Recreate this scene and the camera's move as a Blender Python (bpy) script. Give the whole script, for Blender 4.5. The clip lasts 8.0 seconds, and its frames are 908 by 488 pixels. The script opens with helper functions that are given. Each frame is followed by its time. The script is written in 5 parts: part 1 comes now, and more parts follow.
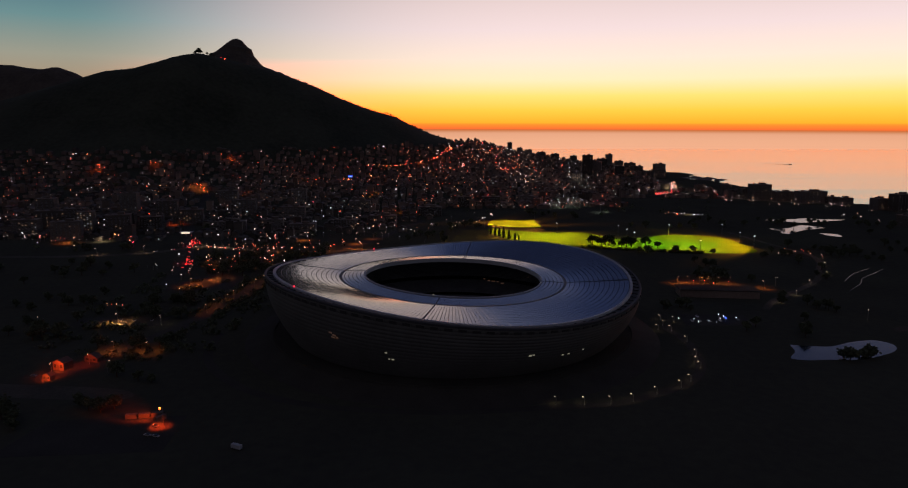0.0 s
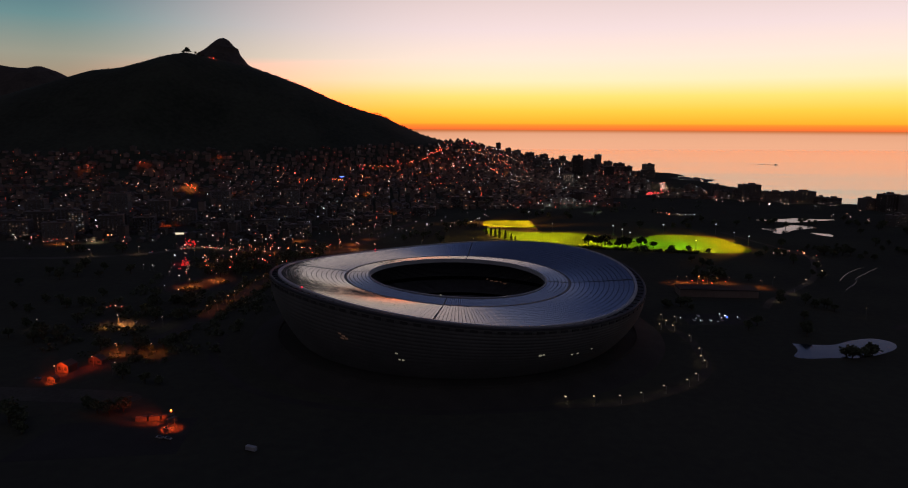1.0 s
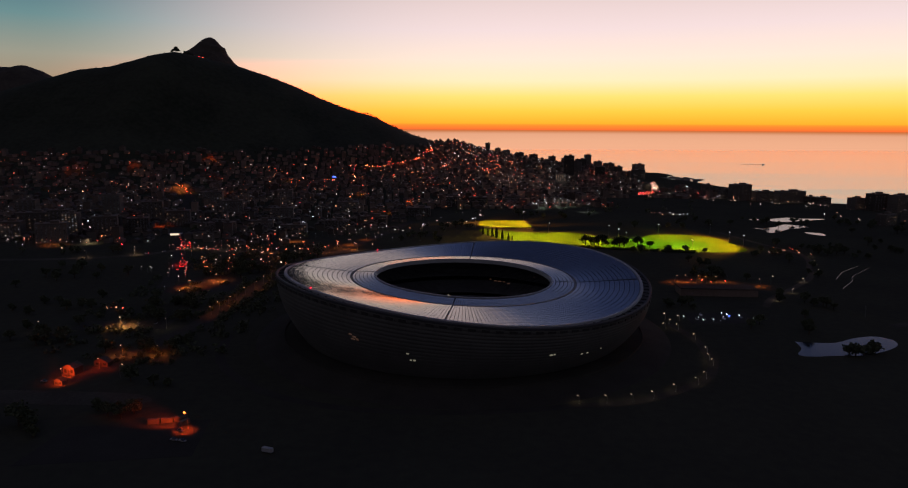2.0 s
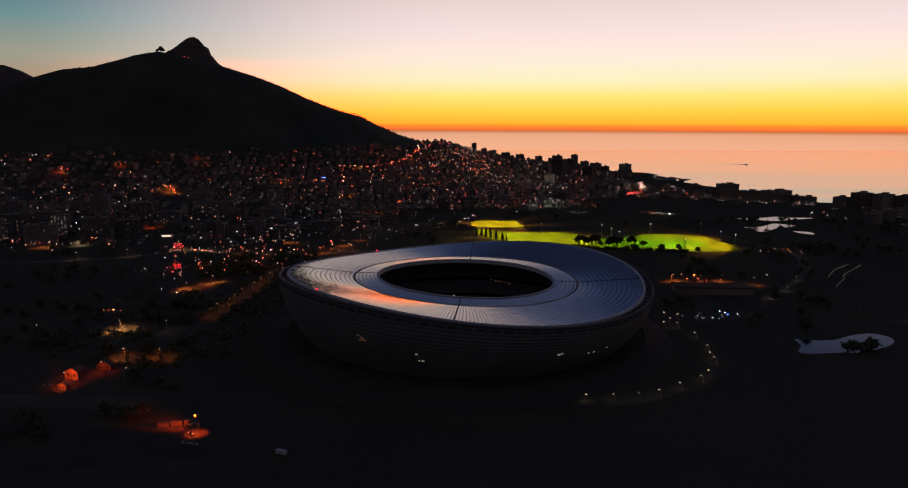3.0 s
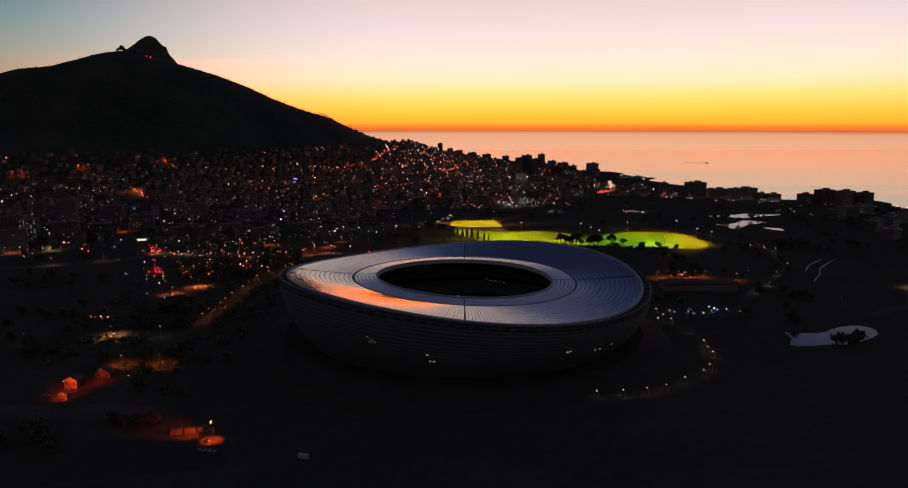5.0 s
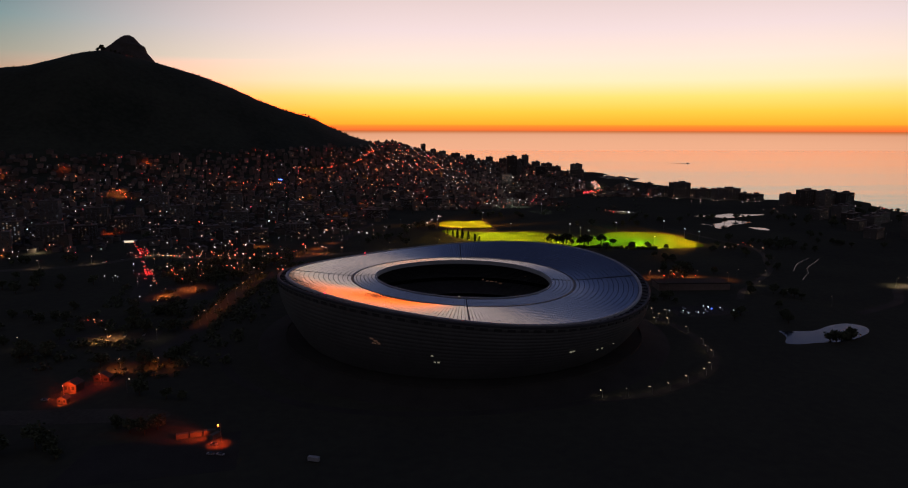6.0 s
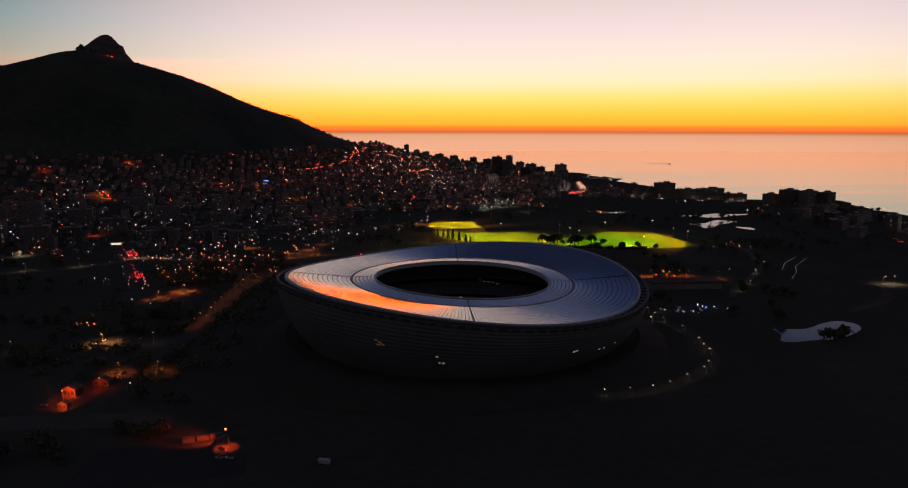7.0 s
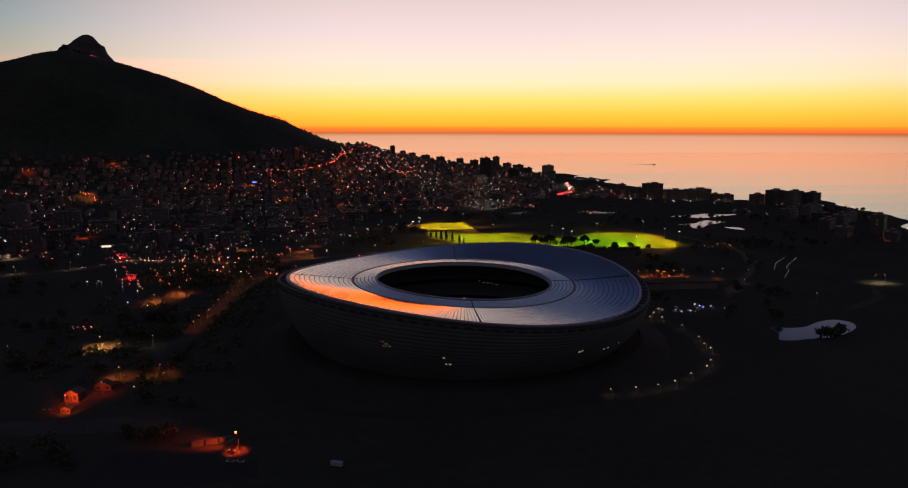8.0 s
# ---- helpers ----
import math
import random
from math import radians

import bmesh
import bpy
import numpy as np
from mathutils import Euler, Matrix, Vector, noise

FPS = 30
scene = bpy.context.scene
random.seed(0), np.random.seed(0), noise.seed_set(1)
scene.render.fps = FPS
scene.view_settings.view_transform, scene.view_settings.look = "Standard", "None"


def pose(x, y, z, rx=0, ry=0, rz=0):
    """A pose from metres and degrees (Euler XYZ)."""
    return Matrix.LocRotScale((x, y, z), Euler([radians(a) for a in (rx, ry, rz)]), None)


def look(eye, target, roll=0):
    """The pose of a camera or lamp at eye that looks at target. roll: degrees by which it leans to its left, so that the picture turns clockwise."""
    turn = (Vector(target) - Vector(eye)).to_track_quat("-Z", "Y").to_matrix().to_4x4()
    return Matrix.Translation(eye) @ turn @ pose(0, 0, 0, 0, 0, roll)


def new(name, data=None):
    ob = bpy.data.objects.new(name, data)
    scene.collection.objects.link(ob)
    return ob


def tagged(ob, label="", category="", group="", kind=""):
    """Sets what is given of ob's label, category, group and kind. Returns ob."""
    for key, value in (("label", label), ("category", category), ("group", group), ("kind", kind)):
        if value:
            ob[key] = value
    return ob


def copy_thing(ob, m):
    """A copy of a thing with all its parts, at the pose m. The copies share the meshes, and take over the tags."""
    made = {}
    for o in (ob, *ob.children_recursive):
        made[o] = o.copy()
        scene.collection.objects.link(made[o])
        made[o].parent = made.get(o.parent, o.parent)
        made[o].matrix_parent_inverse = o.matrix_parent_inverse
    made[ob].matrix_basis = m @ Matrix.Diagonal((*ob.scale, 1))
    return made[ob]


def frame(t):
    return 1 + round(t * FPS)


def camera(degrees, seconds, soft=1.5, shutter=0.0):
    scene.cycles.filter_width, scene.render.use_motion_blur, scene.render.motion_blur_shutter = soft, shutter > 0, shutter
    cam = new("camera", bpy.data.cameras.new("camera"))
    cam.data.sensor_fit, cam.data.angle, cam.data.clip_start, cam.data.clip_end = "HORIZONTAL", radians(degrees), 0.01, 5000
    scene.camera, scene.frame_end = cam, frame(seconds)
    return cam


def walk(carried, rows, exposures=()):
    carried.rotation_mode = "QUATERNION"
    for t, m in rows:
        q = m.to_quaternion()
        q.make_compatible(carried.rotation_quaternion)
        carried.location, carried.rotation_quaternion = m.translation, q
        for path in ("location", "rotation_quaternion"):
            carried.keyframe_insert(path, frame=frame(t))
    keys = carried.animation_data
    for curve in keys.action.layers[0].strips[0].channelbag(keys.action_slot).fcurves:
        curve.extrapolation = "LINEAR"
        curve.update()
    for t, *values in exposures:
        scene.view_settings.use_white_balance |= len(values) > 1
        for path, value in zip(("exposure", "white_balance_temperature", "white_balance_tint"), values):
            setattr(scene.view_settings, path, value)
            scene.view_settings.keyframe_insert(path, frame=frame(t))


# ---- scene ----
cam = camera(66.9, 8.0, soft=1.1)
PATH = [
    (0, (50.063, -478.4, 164.299), (49.957, -476.432, 163.957), 0.1),
    (0.5, (42.563, -478.908, 164.321), (42.478, -476.939, 163.98), 0.2),
    (1, (34.97, -479.394, 164.36), (34.905, -477.424, 164.019), 0.2),
    (1.5, (27.362, -479.868, 164.414), (27.316, -477.898, 164.073), 0.2),
    (3, (4.677, -481.144, 164.853), (4.698, -479.174, 164.513), 0.2),
    (3.5, (-2.897, -481.453, 164.95), (-2.847, -479.482, 164.609), 0.1),
    (4, (-10.467, -481.607, 165.035), (-10.388, -479.637, 164.695), 0.2),
    (4.5, (-17.97, -481.576, 165.118), (-17.864, -479.608, 164.778), 0.1),
    (6, (-40.244, -480.785, 165.488), (-40.054, -478.823, 165.15), 0.1),
    (6.5, (-47.526, -480.289, 165.564), (-47.308, -478.33, 165.227), 0.1),
    (7, (-54.706, -479.631, 165.621), (-54.461, -477.675, 165.285), 0.1),
    (7.5, (-61.757, -478.865, 165.657), (-61.487, -476.912, 165.322), 0.1),
    (8, (-68.728, -478.031, 165.678), (-68.436, -476.08, 165.345), 0.1),
]
walk(cam, [(t, look(eye, target, roll)) for t, eye, target, roll in PATH])

# ---------------------------------------------------------------- light
# After sunset: a bright band over the sea, falling off upwards and away from the sun's place.
GLOW_WAY = Vector((0.284, 0.959, 0.0)).normalized()
world = bpy.data.worlds.new("dusk_sky")
scene.world = world
world.use_nodes = True
wn, wl = world.node_tree.nodes, world.node_tree.links
wn.clear()


def srgb(r, g, b):
    def lin(c):
        c /= 255
        return c / 12.92 if c <= 0.04045 else ((c + 0.055) / 1.055) ** 2.4
    return (lin(r), lin(g), lin(b), 1)


def ramp(nodes, stops, mode="LINEAR"):
    node = nodes.new("ShaderNodeValToRGB")
    node.color_ramp.interpolation = mode
    el = node.color_ramp.elements
    while len(el) < len(stops):
        el.new(0.5)
    for e, (p, c) in zip(el, stops):
        e.position, e.color = p, c
    return node


def build_sky():
    coord = wn.new("ShaderNodeTexCoord")
    split = wn.new("ShaderNodeSeparateXYZ")
    wl.new(coord.outputs["Generated"], split.inputs[0])
    # height: sine of the elevation, stretched so that 0.25 of it fills the ramp to 0.6
    rise = wn.new("ShaderNodeMapRange")
    rise.inputs["From Min"].default_value, rise.inputs["From Max"].default_value = -0.04, 0.46
    wl.new(split.outputs["Z"], rise.inputs["Value"])

    def at(sine):
        return (sine + 0.04) / 0.5
    def bright(r, g, b, red):
        c = srgb(r, g, b)
        return (c[0] * red, c[1], c[2], 1)
    warm = ramp(wn, [
        (at(-0.034), srgb(245, 177, 140)), (at(-0.020), srgb(240, 175, 138)), (at(-0.0115), srgb(234, 168, 132)), (at(-0.0082), srgb(206, 130, 84)), (at(-0.0066), srgb(214, 108, 52)),
        (at(-0.003), bright(250, 132, 52, 1.8)), (at(0.0004), bright(252, 146, 50, 2.2)), (at(0.003), bright(252, 182, 48, 4.0)), (at(0.02), bright(255, 211, 72, 4.8)), (at(0.04), bright(255, 232, 122, 4.2)), (at(0.062), bright(255, 242, 194, 2.4)),
        (at(0.09), bright(255, 238, 218, 1.08)), (at(0.13), srgb(249, 225, 224)), (at(0.17), srgb(236, 212, 210)),
        (at(0.24), srgb(126, 134, 172)), (at(0.32), srgb(70, 85, 134)), (at(0.44), srgb(46, 58, 98))])
    cool = ramp(wn, [
        (at(-0.03), srgb(150, 110, 90)), (at(-0.0085), srgb(120, 70, 44)), (at(0.0), srgb(176, 94, 50)), (at(0.02), srgb(178, 122, 80)), (at(0.05), srgb(172, 146, 118)),
        (at(0.085), srgb(158, 156, 140)), (at(0.13), srgb(110, 144, 146)), (at(0.17), srgb(82, 118, 132)),
        (at(0.24), srgb(66, 84, 108)), (at(0.32), srgb(50, 62, 88)), (at(0.44), srgb(40, 48, 72))])
    for node in (warm, cool):
        wl.new(rise.outputs[0], node.inputs[0])
    side = wn.new("ShaderNodeVectorMath")
    side.operation = "DOT_PRODUCT"
    side.inputs[1].default_value = GLOW_WAY
    flat = wn.new("ShaderNodeVectorMath")
    flat.operation = "MULTIPLY"
    flat.inputs[1].default_value = (1, 1, 0)
    unit = wn.new("ShaderNodeVectorMath")
    unit.operation = "NORMALIZE"
    wl.new(coord.outputs["Generated"], flat.inputs[0])
    wl.new(flat.outputs[0], unit.inputs[0])
    wl.new(unit.outputs[0], side.inputs[0])
    near = wn.new("ShaderNodeMapRange")
    near.interpolation_type = "SMOOTHSTEP"
    near.inputs["From Min"].default_value, near.inputs["From Max"].default_value = 0.66, 0.985
    wl.new(side.outputs["Value"], near.inputs["Value"])
    blend = wn.new("ShaderNodeMix")
    blend.data_type = "RGBA"
    wl.new(near.outputs[0], blend.inputs["Factor"])
    wl.new(cool.outputs[0], blend.inputs["A"])
    wl.new(warm.outputs[0], blend.inputs["B"])
    # away from the sunset the sky is night blue
    away = wn.new("ShaderNodeMapRange")
    away.interpolation_type = "SMOOTHSTEP"
    away.inputs["From Min"].default_value, away.inputs["From Max"].default_value = -0.3, 0.6
    wl.new(side.outputs["Value"], away.inputs["Value"])
    night = wn.new("ShaderNodeMix")
    night.data_type = "RGBA"
    night.inputs["A"].default_value = srgb(84, 79, 88)
    wl.new(away.outputs[0], night.inputs["Factor"])
    wl.new(blend.outputs["Result"], night.inputs["B"])
    back = wn.new("ShaderNodeBackground")
    back.inputs["Strength"].default_value = 1.0
    wl.new(night.outputs["Result"], back.inputs["Color"])
    out = wn.new("ShaderNodeOutputWorld")
    wl.new(back.outputs[0], out.inputs[0])


build_sky()


# ---------------------------------------------------------------- materials
def material(name, color, color2=None, rough=0.8, scale=0.1, fine=2.0, metal=0.0, bump=0.0, bump_scale=1.0, island=0.0, obj=0.0, spec=0.5, ior=1.5):
    """Two scales of noise between two colours, with roughness variation, bump and an optional random tone per piece."""
    m = bpy.data.materials.new(name)
    m.use_nodes = True
    n, l = m.node_tree.nodes, m.node_tree.links
    b = n["Principled BSDF"]
    b.inputs["Roughness"].default_value, b.inputs["Metallic"].default_value = rough, metal
    b.inputs["Specular IOR Level"].default_value, b.inputs["IOR"].default_value = spec, ior
    color2 = color2 or tuple(c * 0.7 for c in color)
    tc = n.new("ShaderNodeTexCoord")
    n1, n2 = n.new("ShaderNodeTexNoise"), n.new("ShaderNodeTexNoise")
    for nn, sc in ((n1, scale), (n2, fine)):
        nn.inputs["Scale"].default_value = sc
        nn.inputs["Detail"].default_value = 5
        l.new(tc.outputs["Object"], nn.inputs["Vector"])
    add = n.new("ShaderNodeMath")
    add.operation = "MULTIPLY_ADD"
    add.inputs[1].default_value = 0.45
    l.new(n2.outputs["Fac"], add.inputs[0])
    half = n.new("ShaderNodeMath")
    half.operation = "MULTIPLY"
    half.inputs[1].default_value = 0.55
    l.new(n1.outputs["Fac"], half.inputs[0])
    l.new(half.outputs[0], add.inputs[2])
    cr = ramp(n, [(0.33, (*color2, 1)), (0.67, (*color, 1))])
    l.new(add.outputs[0], cr.inputs[0])
    last = cr.outputs[0]
    if island or obj:
        hue = n.new("ShaderNodeHueSaturation")
        mr = n.new("ShaderNodeMapRange")
        k = island or obj
        mr.inputs["To Min"].default_value, mr.inputs["To Max"].default_value = 1 - k, 1 + k
        if island:
            geo = n.new("ShaderNodeNewGeometry")
            l.new(geo.outputs["Random Per Island"], mr.inputs["Value"])
        else:
            oi = n.new("ShaderNodeObjectInfo")
            l.new(oi.outputs["Random"], mr.inputs["Value"])
        l.new(mr.outputs[0], hue.inputs["Value"])
        l.new(last, hue.inputs["Color"])
        last = hue.outputs[0]
    l.new(last, b.inputs["Base Color"])
    rr = n.new("ShaderNodeMapRange")
    rr.inputs["To Min"].default_value, rr.inputs["To Max"].default_value = max(0.02, rough - min(0.08, rough * 0.5)), min(1, rough + min(0.08, rough * 0.5))
    l.new(n2.outputs["Fac"], rr.inputs["Value"])
    l.new(rr.outputs[0], b.inputs["Roughness"])
    if bump:
        bp = n.new("ShaderNodeBump")
        bp.inputs["Strength"].default_value = bump
        bp.inputs["Distance"].default_value = bump_scale
        l.new(add.outputs[0], bp.inputs["Height"])
        l.new(bp.outputs[0], b.inputs["Normal"])
    return m


def lamp_material(name, color, strength, spread=0.0, sampled=False):
    """A surface that gives off light; spread varies the brightness from piece to piece."""
    m = bpy.data.materials.new(name)
    m.use_nodes = True
    n, l = m.node_tree.nodes, m.node_tree.links
    b = n["Principled BSDF"]
    b.inputs["Base Color"].default_value = (0.3, 0.3, 0.3, 1)
    b.inputs["Emission Color"].default_value = (*color, 1)
    b.inputs["Emission Strength"].default_value = strength
    if spread:
        geo = n.new("ShaderNodeNewGeometry")
        pw = n.new("ShaderNodeMath")
        pw.operation = "POWER"
        pw.inputs[1].default_value = 3.0
        l.new(geo.outputs["Random Per Island"], pw.inputs[0])
        mr = n.new("ShaderNodeMapRange")
        mr.inputs["To Min"].default_value, mr.inputs["To Max"].default_value = strength * (1 - spread), strength * (1 + spread)
        l.new(pw.outputs[0], mr.inputs["Value"])
        l.new(mr.outputs[0], b.inputs["Emission Strength"])
    m.cycles.emission_sampling = "AUTO" if sampled else "NONE"
    return m


M_GROUND = material("park_ground", (0.062, 0.065, 0.05), (0.043, 0.045, 0.038), 0.98, 0.01, 0.15, bump=0.6, bump_scale=1.0, spec=0.0)
M_GRASS = material("sports_turf", (0.085, 0.145, 0.014), (0.05, 0.11, 0.012), 0.95, 0.012, 0.25, bump=0.3, bump_scale=0.2, spec=0.0)
M_HILL = material("fynbos_slope", (0.05, 0.056, 0.04), (0.022, 0.027, 0.019), 0.95, 0.006, 0.08, bump=0.8, bump_scale=4.0, spec=0.1)
M_ROCK = material("sandstone_crag", (0.08, 0.07, 0.06), (0.04, 0.036, 0.032), 0.9, 0.01, 0.06, bump=1.0, bump_scale=8.0, spec=0.2)
M_ASPHALT = material("asphalt", (0.055, 0.054, 0.05), (0.035, 0.035, 0.034), 0.95, 0.05, 1.2, bump=0.2, bump_scale=0.05, spec=0.03)
M_GLASS_ROOF = material("roof_glass_panes", (0.07, 0.078, 0.105), (0.045, 0.052, 0.07), 0.06, 0.03, 0.6, island=0.3, ior=1.95)
M_FRAME = material("dark_steel_frame", (0.045, 0.046, 0.05), None, 0.55, 0.2, 2, metal=0.4)
M_RIM = material("painted_rim_steel", (0.36, 0.38, 0.42), (0.26, 0.28, 0.32), 0.6, 0.1, 1.0, spec=0.5)
M_RING = material("weathered_ring_steel", (0.085, 0.09, 0.105), (0.055, 0.06, 0.07), 0.8, 0.1, 1.0, spec=0.15)
M_WALK = material("walkway_grating", (0.07, 0.075, 0.085), (0.04, 0.043, 0.05), 0.8, 0.3, 1.5, spec=0.2)
M_FABRIC = material("woven_facade_fabric", (0.108, 0.112, 0.11), (0.075, 0.078, 0.077), 0.85, 0.05, 0.7, bump=0.2, bump_scale=0.1, spec=0.3)
M_SEATS = material("grey_seats", (0.13, 0.14, 0.16), (0.07, 0.075, 0.09), 0.6, 0.3, 2.5, spec=0.3)


L_DIM = lamp_material("dim_warm_window", (1.0, 0.42, 0.16), 0.035)
L_OPENING = lamp_material("pale_window_light", (0.9, 0.85, 0.6), 0.16)
L_ROOF_RED = lamp_material("red_warning_light", (1.0, 0.02, 0.05), 1.5)


def sea_material():
    m = bpy.data.materials.new("evening_sea")
    m.use_nodes = True
    n, l = m.node_tree.nodes, m.node_tree.links
    n.remove(n["Principled BSDF"])
    tc = n.new("ShaderNodeTexCoord")
    heights = []
    for sx, sy, sc, amp in ((0.35, 1, 0.018, 1.9), (0.12, 1, 0.0032, 11.0), (0.22, 1, 0.05, 0.3)):
        mp = n.new("ShaderNodeMapping")
        mp.inputs["Scale"].default_value = (sx, sy, 1)
        mp.inputs["Rotation"].default_value = (0, 0, 0.12)
        no = n.new("ShaderNodeTexNoise")
        no.inputs["Scale"].default_value = sc
        no.inputs["Detail"].default_value = 4
        l.new(tc.outputs["Object"], mp.inputs[0])
        l.new(mp.outputs[0], no.inputs["Vector"])
        mu = n.new("ShaderNodeMath")
        mu.operation = "MULTIPLY"
        mu.inputs[1].default_value = amp
        l.new(no.outputs["Fac"], mu.inputs[0])
        heights.append(mu)
    last = heights[0].outputs[0]
    for h in heights[1:]:
        ad = n.new("ShaderNodeMath")
        l.new(last, ad.inputs[0])
        l.new(h.outputs[0], ad.inputs[1])
        last = ad.outputs[0]
    bp = n.new("ShaderNodeBump")
    bp.inputs["Strength"].default_value = 0.22
    bp.inputs["Distance"].default_value = 1.0
    l.new(last, bp.inputs["Height"])
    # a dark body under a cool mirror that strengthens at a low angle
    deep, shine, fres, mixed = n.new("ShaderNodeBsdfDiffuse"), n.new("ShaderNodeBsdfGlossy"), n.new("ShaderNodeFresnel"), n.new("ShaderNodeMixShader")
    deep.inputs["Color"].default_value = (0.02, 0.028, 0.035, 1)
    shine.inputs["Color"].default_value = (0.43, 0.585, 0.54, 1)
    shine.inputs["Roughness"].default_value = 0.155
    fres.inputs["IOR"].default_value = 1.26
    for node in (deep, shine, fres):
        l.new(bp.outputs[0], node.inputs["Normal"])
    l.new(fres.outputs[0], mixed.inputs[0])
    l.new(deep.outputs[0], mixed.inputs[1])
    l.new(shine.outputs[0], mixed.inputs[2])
    l.new(mixed.outputs[0], n["Material Output"].inputs["Surface"])
    return m


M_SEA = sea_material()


# ---------------------------------------------------------------- mesh helpers
def mesh_object(name, verts, faces, mat, parent=None, label="", smooth=False):
    me = bpy.data.meshes.new(name)
    me.from_pydata([tuple(v) for v in verts], [], faces)
    if smooth:
        me.polygons.foreach_set("use_smooth", [True] * len(me.polygons))
    me.update()
    me.materials.append(mat)
    ob = new(name, me)
    if parent:
        ob.parent = parent
    if label:
        tagged(ob, label)
    return ob


def part(name, bm, mat, parent=None, label="", smooth=False):
    me = bpy.data.meshes.new(name)
    bm.to_mesh(me)
    bm.free()
    if smooth:
        me.polygons.foreach_set("use_smooth", [True] * len(me.polygons))
    me.materials.append(mat)
    ob = new(name, me)
    if parent:
        ob.parent = parent
    if label:
        tagged(ob, label)
    return ob


def thing(name, label, category, at=(0, 0, 0), turn=0.0, group="", kind=""):
    e = new(name)
    e.empty_display_size = 0.5
    e.matrix_basis = pose(*at, 0, 0, turn)
    return tagged(e, label, category, group, kind)


def step(a, b, v):
    u = min(1.0, max(0.0, (v - a) / (b - a)))
    return u * u * (3 - 2 * u)


def interp(v, table):
    return float(np.interp(v, [r[0] for r in table], [r[1] for r in table]))


# ---------------------------------------------------------------- the lie of the land
SEA_LEVEL = -8.0
COAST = [(-200, 1000), (250, 900), (560, 905), (623, 928), (712, 990), (850, 1040), (1004, 1047), (1020, 880), (1080, 830), (1300, 800), (1480, 785), (1550, 768), (1620, 735),
         (1750, 706), (1900, 716), (1990, 752), (2060, 700), (2200, 630), (2300, 560), (2700, 420), (3031, 300), (3500, 120), (4300, -50), (6000, -200)]
CREST_Z = [(-3200, 60), (-2300, 110), (-1900, 160), (-1500, 235), (-1283, 293), (-1197, 320), (-1167, 329), (-1085, 337), (-1001, 360), (-951, 376), (-892, 386), (-820, 372),
           (-756, 355), (-654, 325), (-565, 291), (-476, 248), (-384, 211), (-320, 194), (-291, 182), (-232, 151), (-172, 124), (-89, 98),
           (0, 84), (142, 44), (300, 14), (420, 0)]
CREST_Y = [(-3200, 1900), (-1900, 1720), (-1283, 1700), (-892, 1757), (-756, 1850), (-476, 1930), (-320, 2000), (-172, 2060), (-89, 2100), (0, 2450), (142, 2950), (300, 3150)]


def coast_x(y):
    return interp(y, COAST) + 18 * math.sin(y * 0.02) + 9 * math.sin(y * 0.057 + 1)


def low_land(x, y):
    """The gentle ground: flat round the stadium, rising towards the hill, falling to the sea at the shore."""
    z = 24 * step(650, 1350, y) * step(420, -150, x) + 6 * step(1300, 2200, y) * step(560, 250, x)
    d = coast_x(y) - x
    return z * step(0, 120, d) + (SEA_LEVEL - 3) * step(60, -25, d) if d < 120 else z


def hill_rise(x, y):
    c, yc = interp(x, CREST_Z), interp(x, CREST_Y)
    w = 400 if y < yc else 520
    n = noise.fractal(Vector((x * 0.004, y * 0.004, 0.3)), 1.0, 2.0, 4)
    g = math.exp(-((y - yc) / w) ** 2)
    return (c - 24) * g * (1 + 0.10 * n * (1 - g)) + 6 * n * g * (1 - g)


def land(x, y):
    return low_land(x, y) + max(0.0, hill_rise(x, y))


def sheet(name, xs, ys, height, mat, smooth=True):
    nx = len(xs)
    verts = [(x, y, height(x, y)) for y in ys for x in xs]
    faces = [(j * nx + i, j * nx + i + 1, (j + 1) * nx + i + 1, (j + 1) * nx + i) for j in range(len(ys) - 1) for i in range(nx - 1)]
    return mesh_object(name, verts, faces, mat, smooth=smooth)


def spaced(*spans):
    out = []
    for a, b, s in spans:
        out += list(np.arange(a, b, s))
    return out + [spans[-1][1]]


ground = sheet("ground", spaced((-4600, -1600, 150), (-1600, 1400, 20), (1400, 2200, 200)),
               spaced((-1600, -500, 100), (-500, 2400, 20), (2400, 4800, 80)), low_land, M_GROUND)
tagged(ground, "dark parkland and city ground sloping down to the shore", "ground", kind="structure")
hill = sheet("hill", spaced((-3200, -1500, 40), (-1500, 500, 16)), spaced((900, 3600, 16),),
             lambda x, y: low_land(x, y) + (lambda h: h if h > 3 else h * 2 - 3.5)(hill_rise(x, y)), M_HILL)
tagged(hill, "long dark scrub-covered hill rising behind the city", "hill")


